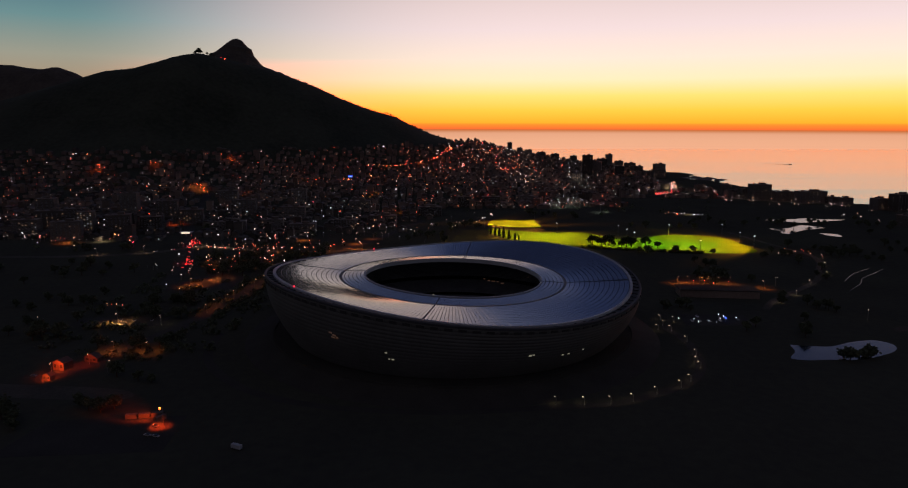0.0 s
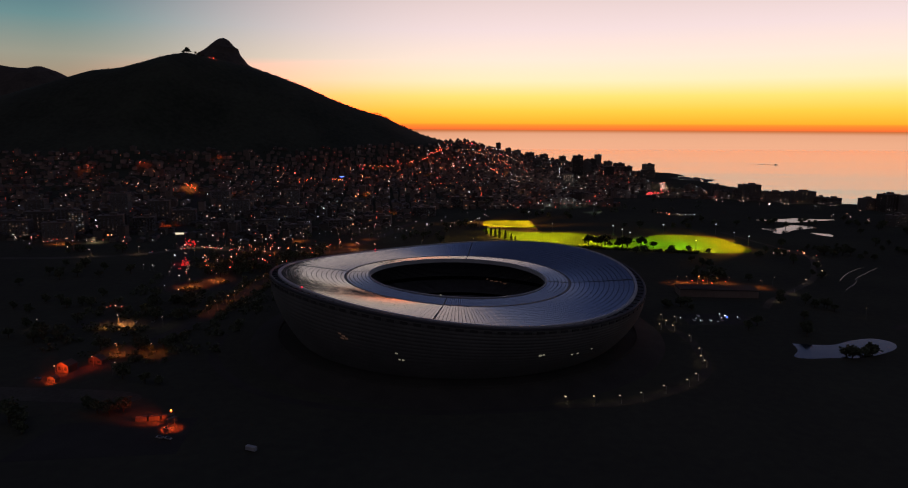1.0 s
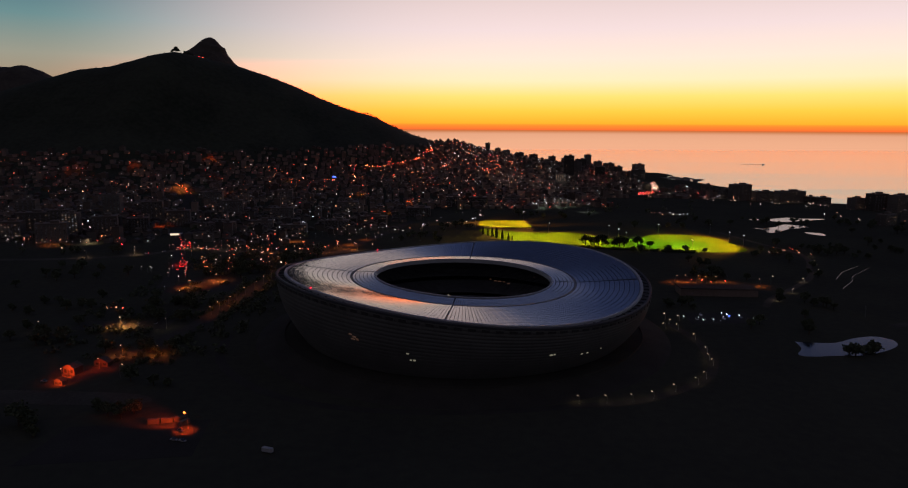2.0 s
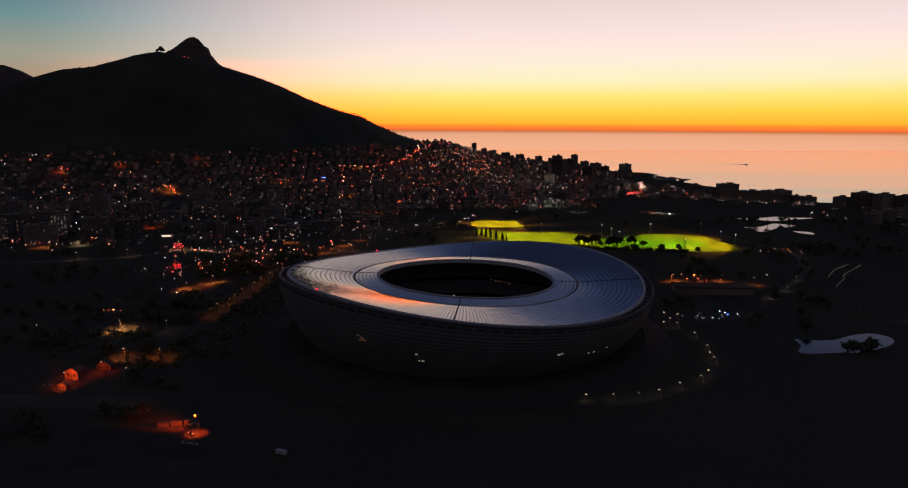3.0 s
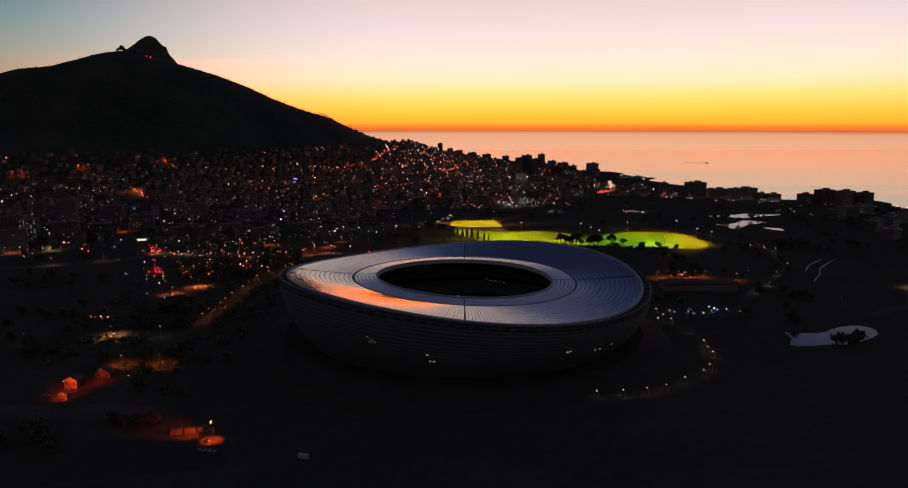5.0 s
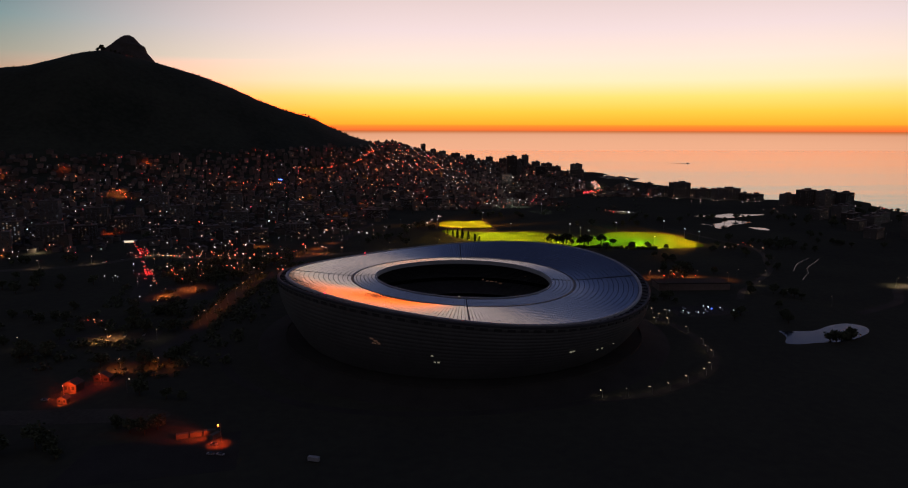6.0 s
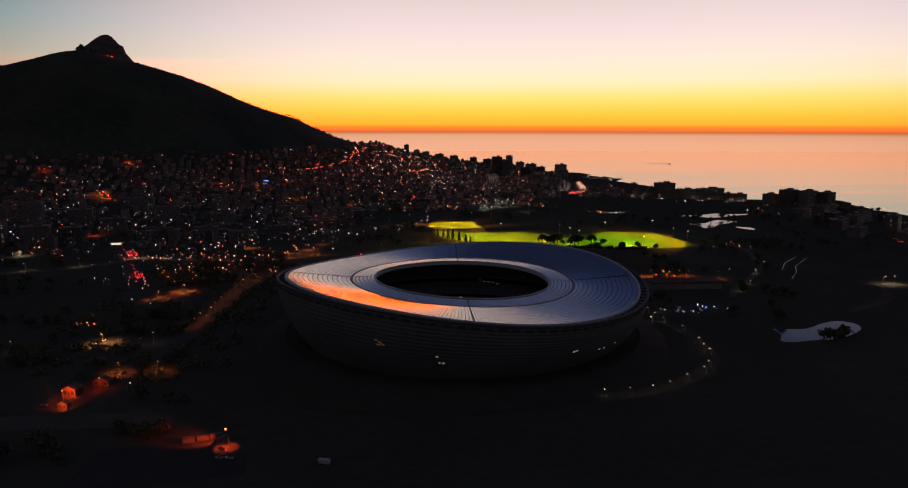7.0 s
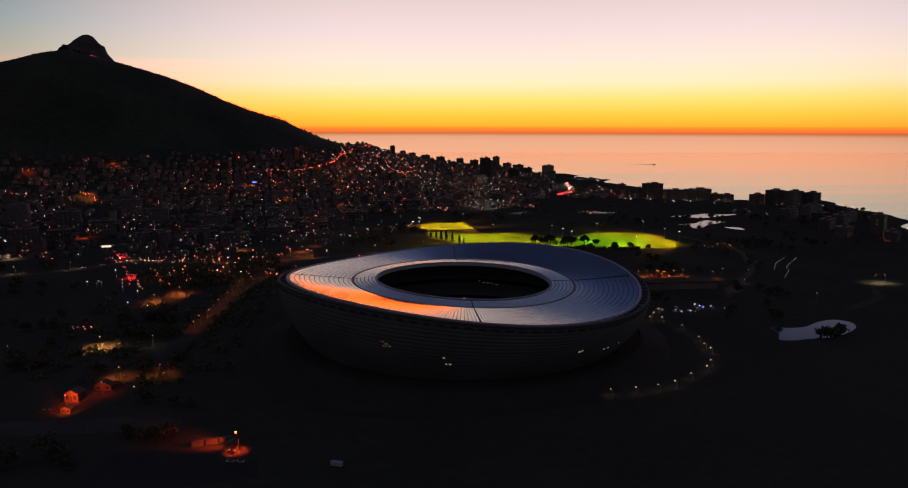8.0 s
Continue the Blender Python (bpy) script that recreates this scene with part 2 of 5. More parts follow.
def build_sea():
    rs = spaced((200, 6400, 200),)
    az = np.linspace(radians(-100), radians(100), 121)
    verts, faces = [], []
    for r in rs:
        for a in az:
            verts.append((r * math.sin(a), -480 + r * math.cos(a), SEA_LEVEL))
    n = len(az)
    for j in range(len(rs) - 1):
        for i in range(n - 1):
            faces.append((j * n + i, (j + 1) * n + i, (j + 1) * n + i + 1, j * n + i + 1))
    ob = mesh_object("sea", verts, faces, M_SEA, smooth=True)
    tagged(ob, "calm evening sea reaching the horizon under the sunset", "sea", kind="structure")


build_sea()


# the pointed mountain behind the hill
def build_peak():
    cx, cy = -1644, 4170
    left = [(0, 727), (30, 722), (53, 709), (75, 692), (103, 669), (135, 645), (161, 632), (210, 560), (330, 470), (520, 380), (800, 250), (1200, 60), (1500, -20)]
    right = [(0, 727), (28, 713), (48, 690), (63, 670), (91, 656), (97, 622), (124, 591), (158, 547), (220, 526), (420, 440), (700, 300), (1100, 60), (1500, -20)]
    xs = spaced((-900, -260, 40), (-260, 260, 9), (260, 900, 40))
    ys = spaced((-900, -260, 40), (-260, 260, 9), (260, 640, 40))
    verts, faces = [], []
    for y in ys:
        for x in xs:
            r = math.hypot(x, y)
            k = 0.5 + 0.5 * (x / r if r > 1 else 0)
            n = noise.fractal(Vector((x * 0.013, y * 0.013, 2)), 0.9, 2.1, 5) * min(1, abs(y) / 60)
            rr = max(0, r * (1 + 0.12 * n))
            z = interp(rr, left) * (1 - k) + interp(rr, right) * k
            verts.append((cx + x, cy + y, z + 4 * n * min(1, r / 60)))
    n = len(xs)
    faces = [(j * n + i, j * n + i + 1, (j + 1) * n + i + 1, (j + 1) * n + i) for j in range(len(ys) - 1) for i in range(n - 1)]
    tagged(mesh_object("mountain_peak", verts, faces, M_ROCK), "steep rocky mountain peak behind the hill", "mountain")


def build_ridge():
    top = [(-4300, 575), (-3700, 585), (-3358, 568), (-3300, 566), (-3194, 549), (-3050, 540), (-3000, 549), (-2945, 556), (-2865, 524), (-2787, 478), (-2600, 380), (-2200, 200), (-1900, 40)]
    xs, ys = spaced((-4300, -1900, 22)), spaced((3750, 4700, 45))
    verts = []
    for y in ys:
        for x in xs:
            n = noise.fractal(Vector((x * 0.006, y * 0.006, 5)), 0.9, 2.1, 5)
            g = math.exp(-((y - 4250) / (420 if y < 4250 else 600)) ** 2)
            verts.append((x, y, interp(x, top) * g * (1 + 0.14 * n * (1 - g)) - 20 * (1 - g) + 7 * n))
    n = len(xs)
    faces = [(j * n + i, j * n + i + 1, (j + 1) * n + i + 1, (j + 1) * n + i) for j in range(len(ys) - 1) for i in range(n - 1)]
    tagged(mesh_object("mountain_ridge", verts, faces, M_ROCK), "distant flat-topped mountain ridge in haze", "mountain")


build_peak()
build_ridge()

# ---------------------------------------------------------------- stadium
SC, STURN = (20.1, 61.8), radians(-4.7)
# ring: half axes and height = z0 + saddle * sin(2a) + lean * sin(a) + side * cos(a)
RIM = (146.2, 142.6, 47.2, 5.9, -0.4, -2.9)
EDGE = (138.0, 134.6, 48.0, 6.2, 1.4, -2.4)
MID = (89.4, 86.5, 43.75, 1.1, 0.6, -2.1)
LIP = (71.0, 65.5, 44.4, 0.72, 0.87, -2.12)


def ring_point(ring, a, dz=0.0, grow=0.0):
    ax, by, z0, saddle, lean, side = ring
    x, y = (ax + grow) * math.cos(a), (by + grow) * math.sin(a)
    return (SC[0] + x * math.cos(STURN) - y * math.sin(STURN), SC[1] + x * math.sin(STURN) + y * math.cos(STURN),
            z0 + saddle * math.sin(2 * a) + lean * math.sin(a) + side * math.cos(a) + dz)


def between(r1, r2, u, a, dz=0.0):
    return [p + (q - p) * u + (dz if i == 2 else 0) for i, (p, q) in enumerate(zip(ring_point(r1, a), ring_point(r2, a)))]


def loft(name, rows, mat, parent, label="", closed=True, smooth=False):
    """Faces between rows of points that run round the stadium."""
    n = len(rows[0])
    verts = [p for row in rows for p in row]
    faces = []
    for j in range(len(rows) - 1):
        for i in range(n if closed else n - 1):
            k = (i + 1) % n
            faces.append((j * n + i, j * n + k, (j + 1) * n + k, (j + 1) * n + i))
    return mesh_object(name, verts, faces, mat, parent, label, smooth)


def build_stadium():
    cols = 336
    seam = {0: 10, 84: 4.5, 168: 10, 252: 4.5, 336: 10}
    st = thing("stadium", "oval sports stadium with a glass roof and pale fabric facade", "stadium")
    ring = [2 * math.pi * i / 216 for i in range(216)]

    def pane(r1, r2, rows, j, col, gap_r, gap_a):
        """One glass pane, raised over the steel: its corners and faces."""
        a0 = 2 * math.pi * col / cols
        # four wider joints quarter the roof, two of them broad
        a1 = a0 + 2 * math.pi / cols - gap_a * seam.get(col + 1, 1)
        a0 += gap_a * seam.get(col, 1)
        u0, u1 = j / rows + gap_r, (j + 1) / rows - gap_r
        tilt = random.uniform(-0.008, 0.008) + (0.006 if col % 2 else -0.006)
        v = [between(r1, r2, u0, a0, 0.15 + tilt), between(r1, r2, u1, a0, 0.15), between(r1, r2, u1, a1, 0.15 - tilt), between(r1, r2, u0, a1, 0.15)]
        v += [(q[0], q[1], q[2] - 0.3) for q in v]
        return v, [(3, 2, 1, 0), (0, 1, 5, 4), (1, 2, 6, 5), (2, 3, 7, 6), (3, 0, 4, 7)]

    for name, r1, r2, rows, gap_r, gap_a, near_cols in (("roof_pane", EDGE, MID, 13, 0.0045, 0.0012, range(241, 264)), ("inner_roof_pane", MID, LIP, 6, 0.012, 0.0014, range(227, 277))):
        verts, faces = [], []
        for col in range(cols):
            for j in range(rows):
                v, f = pane(r1, r2, rows, j, col, gap_r, gap_a)
                if col in near_cols:
                    mesh_object(name, v, f, M_GLASS_ROOF, st)
                else:
                    b = len(verts)
                    verts += v
                    faces += [tuple(b + i for i in q) for q in f]
        tagged(mesh_object(name + "s", verts, faces, M_GLASS_ROOF, st), kind="stuff")
    # the steel under the panes
    def grow(r, g, dz=0):
        return [ring_point(r, a, dz, g) for a in ring]
    loft("roof_deck", [[between(EDGE, MID, u, a, -0.25) for a in ring] for u in (0, 0.25, 0.5, 0.75, 1)], M_FRAME, st)
    loft("inner_roof_deck", [[between(MID, LIP, u, a, -0.25) for a in ring] for u in (0, 0.5, 1)], M_FRAME, st)
    loft("roof_gutter", [grow(MID, 1.15, 0.1), grow(MID, 1.1, 0.3), grow(MID, -1.1, 0.3), grow(MID, -1.15, 0.1)], M_FRAME, st, "dark ring gutter")
    loft("roof_lip", [grow(LIP, 0.6, 0.2), grow(LIP, 0.6, 0.7), grow(LIP, -0.8, 0.7), grow(LIP, -1.0, -2.6), grow(LIP, 0.6, -2.6), grow(LIP, 0.6, 0.2)], M_RIM, st)
    loft("edge_beam", [grow(EDGE, 0.3, -0.8), grow(EDGE, 0.3, 0.5), grow(EDGE, 2.3, 0.6), grow(EDGE, 2.6, -0.9)], M_RIM, st, "pale steel edge beam of the roof")
    loft("compression_ring", [grow(RIM, -1.5, -0.9), grow(RIM, -1.1, 0.25), grow(RIM, 0.1, 0.4), grow(RIM, 0.7, -0.3), grow(RIM, 0.3, -1.6), grow(RIM, -1.5, -0.9)], M_RING, st, "outer steel ring beam")
    loft("walkway", [[between(EDGE, RIM, u, a, -1.3) for a in ring] for u in (0.2, 0.5, 0.95)], M_WALK, st)
    for k in range(108):
        a = 2 * math.pi * (k + 0.5) / 108
        p, q = Vector(between(EDGE, RIM, 0.3, a, -0.5)), Vector(between(EDGE, RIM, 0.9, a, -0.4))
        side = Vector((-math.sin(a), math.cos(a), 0)) * 0.35
        verts = [p - side, p + side, q + side, q - side]
        verts += [v - Vector((0, 0, 1.0)) for v in verts]
        mesh_object("roof_bracket", verts, [(3, 2, 1, 0), (4, 5, 6, 7), (0, 1, 5, 4), (1, 2, 6, 5), (2, 3, 7, 6), (3, 0, 4, 7)], M_FRAME, st)
    for k in range(108):
        a = 2 * math.pi * k / 108
        rows = [Vector(facade_point(a + i * 0.017, v, o)) for o in (0.75, -0.2) for i, v in ((-1, 0.945), (1, 0.945), (1, 0.99), (-1, 0.99))]
        mesh_object("rim_louvre", rows, [(0, 1, 2, 3), (7, 6, 5, 4), (0, 4, 5, 1), (1, 5, 6, 2), (2, 6, 7, 3), (3, 7, 4, 0)], M_FRAME, st)
    # facade: bands of fabric, each curved, over a base that draws in
    bands = 16
    for j in range(bands):
        rows = []
        for u in (0.015, 0.2, 0.5, 0.8, 0.985):
            v = (j + u) / bands
            rows.append([facade_point(a, v, 0.3 * math.sin(math.pi * u)) for a in ring])
        loft("facade_band", rows, M_FABRIC, st)
    loft("facade_frame", [[facade_point(a, v, -0.35) for a in ring] for v in (0, 0.25, 0.5, 0.75, 1)], M_FRAME, st)
    # bowl of seats: three tiers of steps
    for tier, (r0, z0, r1, z1, rows) in enumerate(((0.98, 36, 0.80, 24, 14), (0.82, 20, 0.66, 12, 12), (0.68, 9, 0.47, 2.5, 14))):
        lines = []
        for j in range(rows + 1):
            u = j / rows
            f = r0 + (r1 - r0) * u
            z = z0 + (z1 - z0) * u
            for zz in ((z,) if j == 0 else (z + (z0 - z1) / rows, z)):
                lines.append([(SC[0] + 122 * f * math.cos(a), SC[1] + 118 * f * math.sin(a), zz) for a in ring[::2]])
        loft("seating_tier", lines, M_SEATS, st)
    lines = [[(SC[0] + 122 * f * math.cos(a), SC[1] + 118 * f * math.sin(a), z) for a in ring[::2]] for f, z in ((0.48, 2.6), (0.47, 1.6), (0.001, 1.6))]
    loft("pitch", lines, M_GRASS, st, "unlit grass pitch")
    # lit openings behind the fabric, and the small lamps on the roof
    for deg, v, w, h, warm in ((244.5, 0.60, 2.2, 1.0, 1), (245.6, 0.57, 2.6, 1.2, 1), (246.4, 0.54, 1.8, 1.4, 1), (245, 0.53, 3.0, 0.8, 1), (260.5, 0.45, 1.6, 0.8, 0), (261, 0.34, 1.2, 0.8, 0), (262, 0.34, 1.6, 1.0, 0),
                               (297.7, 0.50, 2.0, 1.2, 0), (298.6, 0.51, 1.4, 0.8, 0), (308, 0.42, 1.4, 0.8, 0), (310, 0.42, 1.4, 0.9, 0), (315, 0.45, 1.2, 0.6, 0)):
        a = radians(deg)
        c = Vector(facade_point(a, v, 0.7))
        t = (Vector(facade_point(a + 0.01, v, 0.7)) - c).normalized()
        up = (Vector(facade_point(a, v + 0.02, 0.7)) - c).normalized()
        n = t.cross(up).normalized() * 0.15
        vs = [c + t * w * i / 2 + up * h * j / 2 + n * k for k in (1, -1) for i, j in ((-1, -1), (1, -1), (1, 1), (-1, 1))]
        mesh_object("lit_opening", vs, [(0, 1, 2, 3), (7, 6, 5, 4), (0, 4, 5, 1), (1, 5, 6, 2), (2, 6, 7, 3), (3, 7, 4, 0)], L_DIM if warm else L_OPENING, st, "lit opening in the facade")
    for deg, mat in ((227, L_ROOF_RED), (131, L_ROOF_RED)):
        bm = bmesh.new()
        bmesh.ops.create_icosphere(bm, subdivisions=1, radius=0.8, matrix=Matrix.Translation(ring_point(EDGE, radians(deg), 1.2, 1.5)))
        part("warning_lamp", bm, mat, st, "red warning lamp on the rim")
    bm = bmesh.new()
    bmesh.ops.create_icosphere(bm, subdivisions=1, radius=0.8, matrix=Matrix.Translation(ring_point(LIP, radians(266), 1.0)))
    part("roof_lamp", bm, L_OPENING, st, "small pale lamp on the inner roof edge")
    for x, y, z, w in ((45, 125, 28, 1.5), (49, 125, 26.5, 2.4), (53, 125, 26, 3.0), (57, 125, 25.5, 1.5), (61, 125, 24, 2.6), (84, 125, 30, 0.8)):
        bm = bmesh.new()
        bmesh.ops.create_cube(bm, size=1.0, matrix=Matrix.Translation((x, y, z)) @ Matrix.Diagonal((w, 0.4, 0.9, 1)))
        part("suite_window", bm, L_DIM, st, "dimly lit window in the stand")
    return st


def facade_point(a, v, out):
    """v: 0 at the foot, 1 under the rim."""
    top = ring_point(RIM, a, -1.8)
    foot = ring_point((127, 125, 5.0, 0, 0, 0), a)
    bulge = 1 - (1 - v) ** 1.9
    p = [f + (t - f) * bulge for f, t in zip(foot, top)]
    p[2] = foot[2] + (top[2] - foot[2]) * v
    return (p[0] + out * math.cos(a + STURN), p[1] + out * math.sin(a + STURN), p[2])


build_stadium()

# ---------------------------------------------------------------- grounds
M_WATER = material("pond_water", (0.02, 0.025, 0.03), (0.015, 0.02, 0.025), 0.12, 0.05, 0.5, spec=0.25, ior=1.27, bump=0.04, bump_scale=0.2)
M_POLE = material("galvanised_pole", (0.2, 0.2, 0.21), None, 0.5, 0.5, 4, metal=0.6)
M_BARK = material("bark", (0.09, 0.065, 0.045), (0.05, 0.036, 0.026), 0.95, 0.5, 4, bump=0.4, bump_scale=0.05, spec=0.1)
M_LEAF = material("dark_leaves", (0.085, 0.1, 0.06), (0.05, 0.062, 0.038), 0.8, 0.3, 2, island=0.35, spec=0.2)
M_NEEDLE = material("pine_needles", (0.03, 0.05, 0.022), (0.018, 0.032, 0.014), 0.85, 0.3, 2, island=0.35, spec=0.2)
M_WALL = material("plastered_walls", (0.17, 0.135, 0.118), (0.105, 0.084, 0.074), 0.85, 0.04, 0.6, island=0.5, spec=0.2)
M_HOUSE = material("rendered_house_walls", (0.10, 0.092, 0.086), (0.066, 0.06, 0.056), 0.85, 0.04, 0.6, obj=0.5, spec=0.2)
M_TILES = material("clay_and_sheet_roofs", (0.075, 0.068, 0.064), (0.05, 0.045, 0.042), 0.85, 0.05, 0.8, obj=0.45, spec=0.15)
M_WALL_B = material("painted_apartment_walls", (0.115, 0.106, 0.10), (0.075, 0.07, 0.066), 0.85, 0.05, 0.6, obj=0.5, spec=0.2)
M_ROOF = material("dark_roofs", (0.11, 0.095, 0.085), (0.065, 0.056, 0.052), 0.8, 0.05, 0.8, island=0.4, spec=0.2)
M_PANE = material("unlit_window_glass", (0.03, 0.033, 0.04), None, 0.12, 0.2, 1, spec=0.5)
M_ROCKS = material("shore_rock", (0.06, 0.055, 0.05), (0.035, 0.033, 0.03), 0.8, 0.05, 0.5, bump=0.6, bump_scale=0.5, spec=0.3)
M_CAR = material("car_paint", (0.25, 0.25, 0.27), (0.22, 0.22, 0.24), 0.3, 0.3, 2, obj=0.6, spec=0.5)
M_TYRE = material("tyre_rubber", (0.02, 0.02, 0.02), None, 0.8, 2, 8)
# dry verge; on two roads this paler base colour stands in for lamplight
M_VERGE_LIT_ROAD = material("dry_verge_lit_road", (0.085, 0.08, 0.07), (0.045, 0.043, 0.038), 0.95, 0.03, 0.4, spec=0.02)
L_WARM = lamp_material("warm_white_light", (1.0, 0.66, 0.42), 8.5, 0.94)
L_RED = lamp_material("red_light", (1.0, 0.02, 0.02), 10.0, 0.6)
L_PATH = lamp_material("path_lamp_light", (1.0, 0.68, 0.36), 4.5, 0.4)
L_BLUE = lamp_material("blue_light", (0.05, 0.12, 1.0), 5.0, 0.3)
def mixed_lamps(name, tones, strength):
    """Lamps of several tones: colour and brightness differ from globe to globe."""
    m = lamp_material(name, tones[0], strength)
    n, l = m.node_tree.nodes, m.node_tree.links
    b = n["Principled BSDF"]
    geo, spin, tone = n.new("ShaderNodeNewGeometry"), n.new("ShaderNodeMath"), n.new("ShaderNodeMath")
    spin.operation, tone.operation = "MULTIPLY", "FRACT"
    spin.inputs[1].default_value = 61.7
    l.new(geo.outputs["Random Per Island"], spin.inputs[0])
    l.new(spin.outputs[0], tone.inputs[0])
    cr = ramp(n, [(i / len(tones), (*c, 1)) for i, c in enumerate(tones)], "CONSTANT")
    l.new(tone.outputs[0], cr.inputs[0])
    l.new(cr.outputs[0], b.inputs["Emission Color"])
    pw, mr = n.new("ShaderNodeMath"), n.new("ShaderNodeMapRange")
    pw.operation = "POWER"
    pw.inputs[1].default_value = 3.0
    l.new(geo.outputs["Random Per Island"], pw.inputs[0])
    mr.inputs["To Min"].default_value, mr.inputs["To Max"].default_value = strength * 0.14, strength * 2.0
    l.new(pw.outputs[0], mr.inputs["Value"])
    l.new(mr.outputs[0], b.inputs["Emission Strength"])
    return m


C_WHITE = mixed_lamps("pale_city_lamps", [(1.0, 0.62, 0.46), (1.0, 0.76, 0.68), (0.9, 0.9, 1.0), (1.0, 0.5, 0.4), (1.0, 0.86, 0.72), (1.0, 0.38, 0.2)], 5.2)
C_ORANGE = mixed_lamps("sodium_city_lamps", [(1.0, 0.05, 0.025), (1.0, 0.22, 0.07), (1.0, 0.06, 0.03), (1.0, 0.32, 0.14), (1.0, 0.08, 0.04)], 10.0)
C_COOL = mixed_lamps("cool_city_lamps", [(0.85, 0.95, 1.0), (0.8, 1.0, 0.9), (0.95, 0.95, 1.0)], 6.5)
C_RED = mixed_lamps("red_city_lamps", [(1.0, 0.02, 0.03), (1.0, 0.04, 0.08), (1.0, 0.05, 0.02)], 13.0)
L_WINDOW = lamp_material("lit_window", (1.0, 0.55, 0.26), 0.32)
L_COOLWIN = lamp_material("cool_lit_window", (0.8, 0.92, 1.0), 0.4)
L_FLOOD = lamp_material("floodlight_face", (0.9, 1.0, 0.95), 3.0, 0.2)
L_GLARE = lamp_material("orange_glare", (1.0, 0.15, 0.02), 2.6)
L_BRIGHT = lamp_material("bright_sodium", (1.0, 0.17, 0.02), 26.0)
L_SODIUM = lamp_material("pale_sodium_glass", (1.0, 0.5, 0.25), 5.0, 0.6)


def strip(name, points, width, mat, lift, label, height=None, category="road", kind="structure"):
    """A flat strip along a smoothed line of points, following the ground."""
    line = smooth_line(points)
    rows = []
    for i, p in enumerate(line):
        q, r = line[max(0, i - 1)], line[min(len(line) - 1, i + 1)]
        t = Vector((r[0] - q[0], r[1] - q[1], 0)).normalized()
        n = Vector((-t.y, t.x, 0)) * width / 2
        rows.append([(p[0] + n.x * k, p[1] + n.y * k, (height if height is not None else land(p[0], p[1])) + z) for k, z in ((1.04, lift - 0.4), (1, lift), (-1, lift), (-1.04, lift - 0.4))])
    verts = [v for r in rows for v in r]
    faces = [(4 * i + k, 4 * i + k + 1, 4 * i + k + 5, 4 * i + k + 4) for i in range(len(rows) - 1) for k in range(3)]
    return tagged(mesh_object(name, verts, faces, mat), label, category, kind=kind)


def smooth_line(points, per=8):
    pts = [points[0]] + list(points) + [points[-1]]
    out = []
    for i in range(1, len(pts) - 2):
        p0, p1, p2, p3 = (Vector(p[:2]) for p in pts[i - 1:i + 3])
        for k in range(per):
            u = k / per
            v = 0.5 * (2 * p1 + (p2 - p0) * u + (2 * p0 - 5 * p1 + 4 * p2 - p3) * u * u + (3 * p1 - p0 - 3 * p2 + p3) * u ** 3)
            out.append((v.x, v.y))
    return out + [tuple(points[-1][:2])]


def patch(name, points, mat, lift, label, category, kind="structure", rim=None, rounded=True):
    """A flat patch with a smooth outline and a low edge."""
    line = smooth_line(list(points) + [points[0]])[:-1] if rounded else list(points)
    z = max(land(*p) for p in line) + lift
    top = [(x, y, z) for x, y in line]
    low = [(x + 0.0, y, z - 0.6) for x, y in line]
    n = len(line)
    faces = [tuple(range(n))] + [(i, i + n, (i + 1) % n + n, (i + 1) % n) for i in range(n)]
    ob = mesh_object(name, top + low, faces, mat)
    bm = bmesh.new()
    bm.from_mesh(ob.data)
    bmesh.ops.recalc_face_normals(bm, faces=bm.faces)
    if sum(f.normal.z for f in bm.faces) < 0:
        bmesh.ops.reverse_faces(bm, faces=bm.faces)
    bm.to_mesh(ob.data)
    bm.free()
    return tagged(ob, label, category, kind=kind)


# roads and paths
ROAD_WEST = [(-236, -60), (-212, 20), (-197, 97), (-192, 160), (-187, 225), (-166, 291), (-150, 370), (-132, 456), (-100, 560), (-70, 700)]
ROAD_QUEUE = [(-285, 200), (-303, 273), (-327, 339), (-374, 453), (-420, 560), (-480, 700), (-560, 965), (-640, 1095)]
ROAD_CROSS = [(-900, 330), (-600, 335), (-472, 345), (-390, 376), (-340, 425), (-291, 405), (-220, 392), (-166, 396), (-60, 430), (60, 455)]
ROAD_SLOPE = [(-300, 1440), (-238, 1470), (-183, 1529), (-133, 1659), (-101, 1801), (-88, 1888)]
ROAD_SHORE = [(420, 1150), (470, 1214), (512, 1255), (533, 1374), (560, 1493), (540, 1600), (470, 1760)]
ROAD_EAST = [(300, 140), (319, 171), (346, 200), (400, 262), (427, 316), (452, 370), (460, 422), (440, 500), (420, 600)]
PATH_RING = [(194, 82), (197, 66), (202, 39), (200, 7), (195, -20), (181, -46), (154, -69), (123, -86), (90, -92), (50, -100), (0, -104), (-60, -96), (-110, -70), (-150, -20), (-165, 40)]
strip("road_west", ROAD_WEST, 14, M_ASPHALT, 0.06, "asphalt road beside the stadium under street lamps")
strip("road_boulevard", ROAD_QUEUE, 16, M_ASPHALT, 0.07, "asphalt boulevard with a queue of cars")
# paler than the other roads: faint lamplight is put into its colour
strip("road_crossing", ROAD_CROSS, 13, M_VERGE_LIT_ROAD, 0.10, "asphalt cross road toned paler as if lamplit")
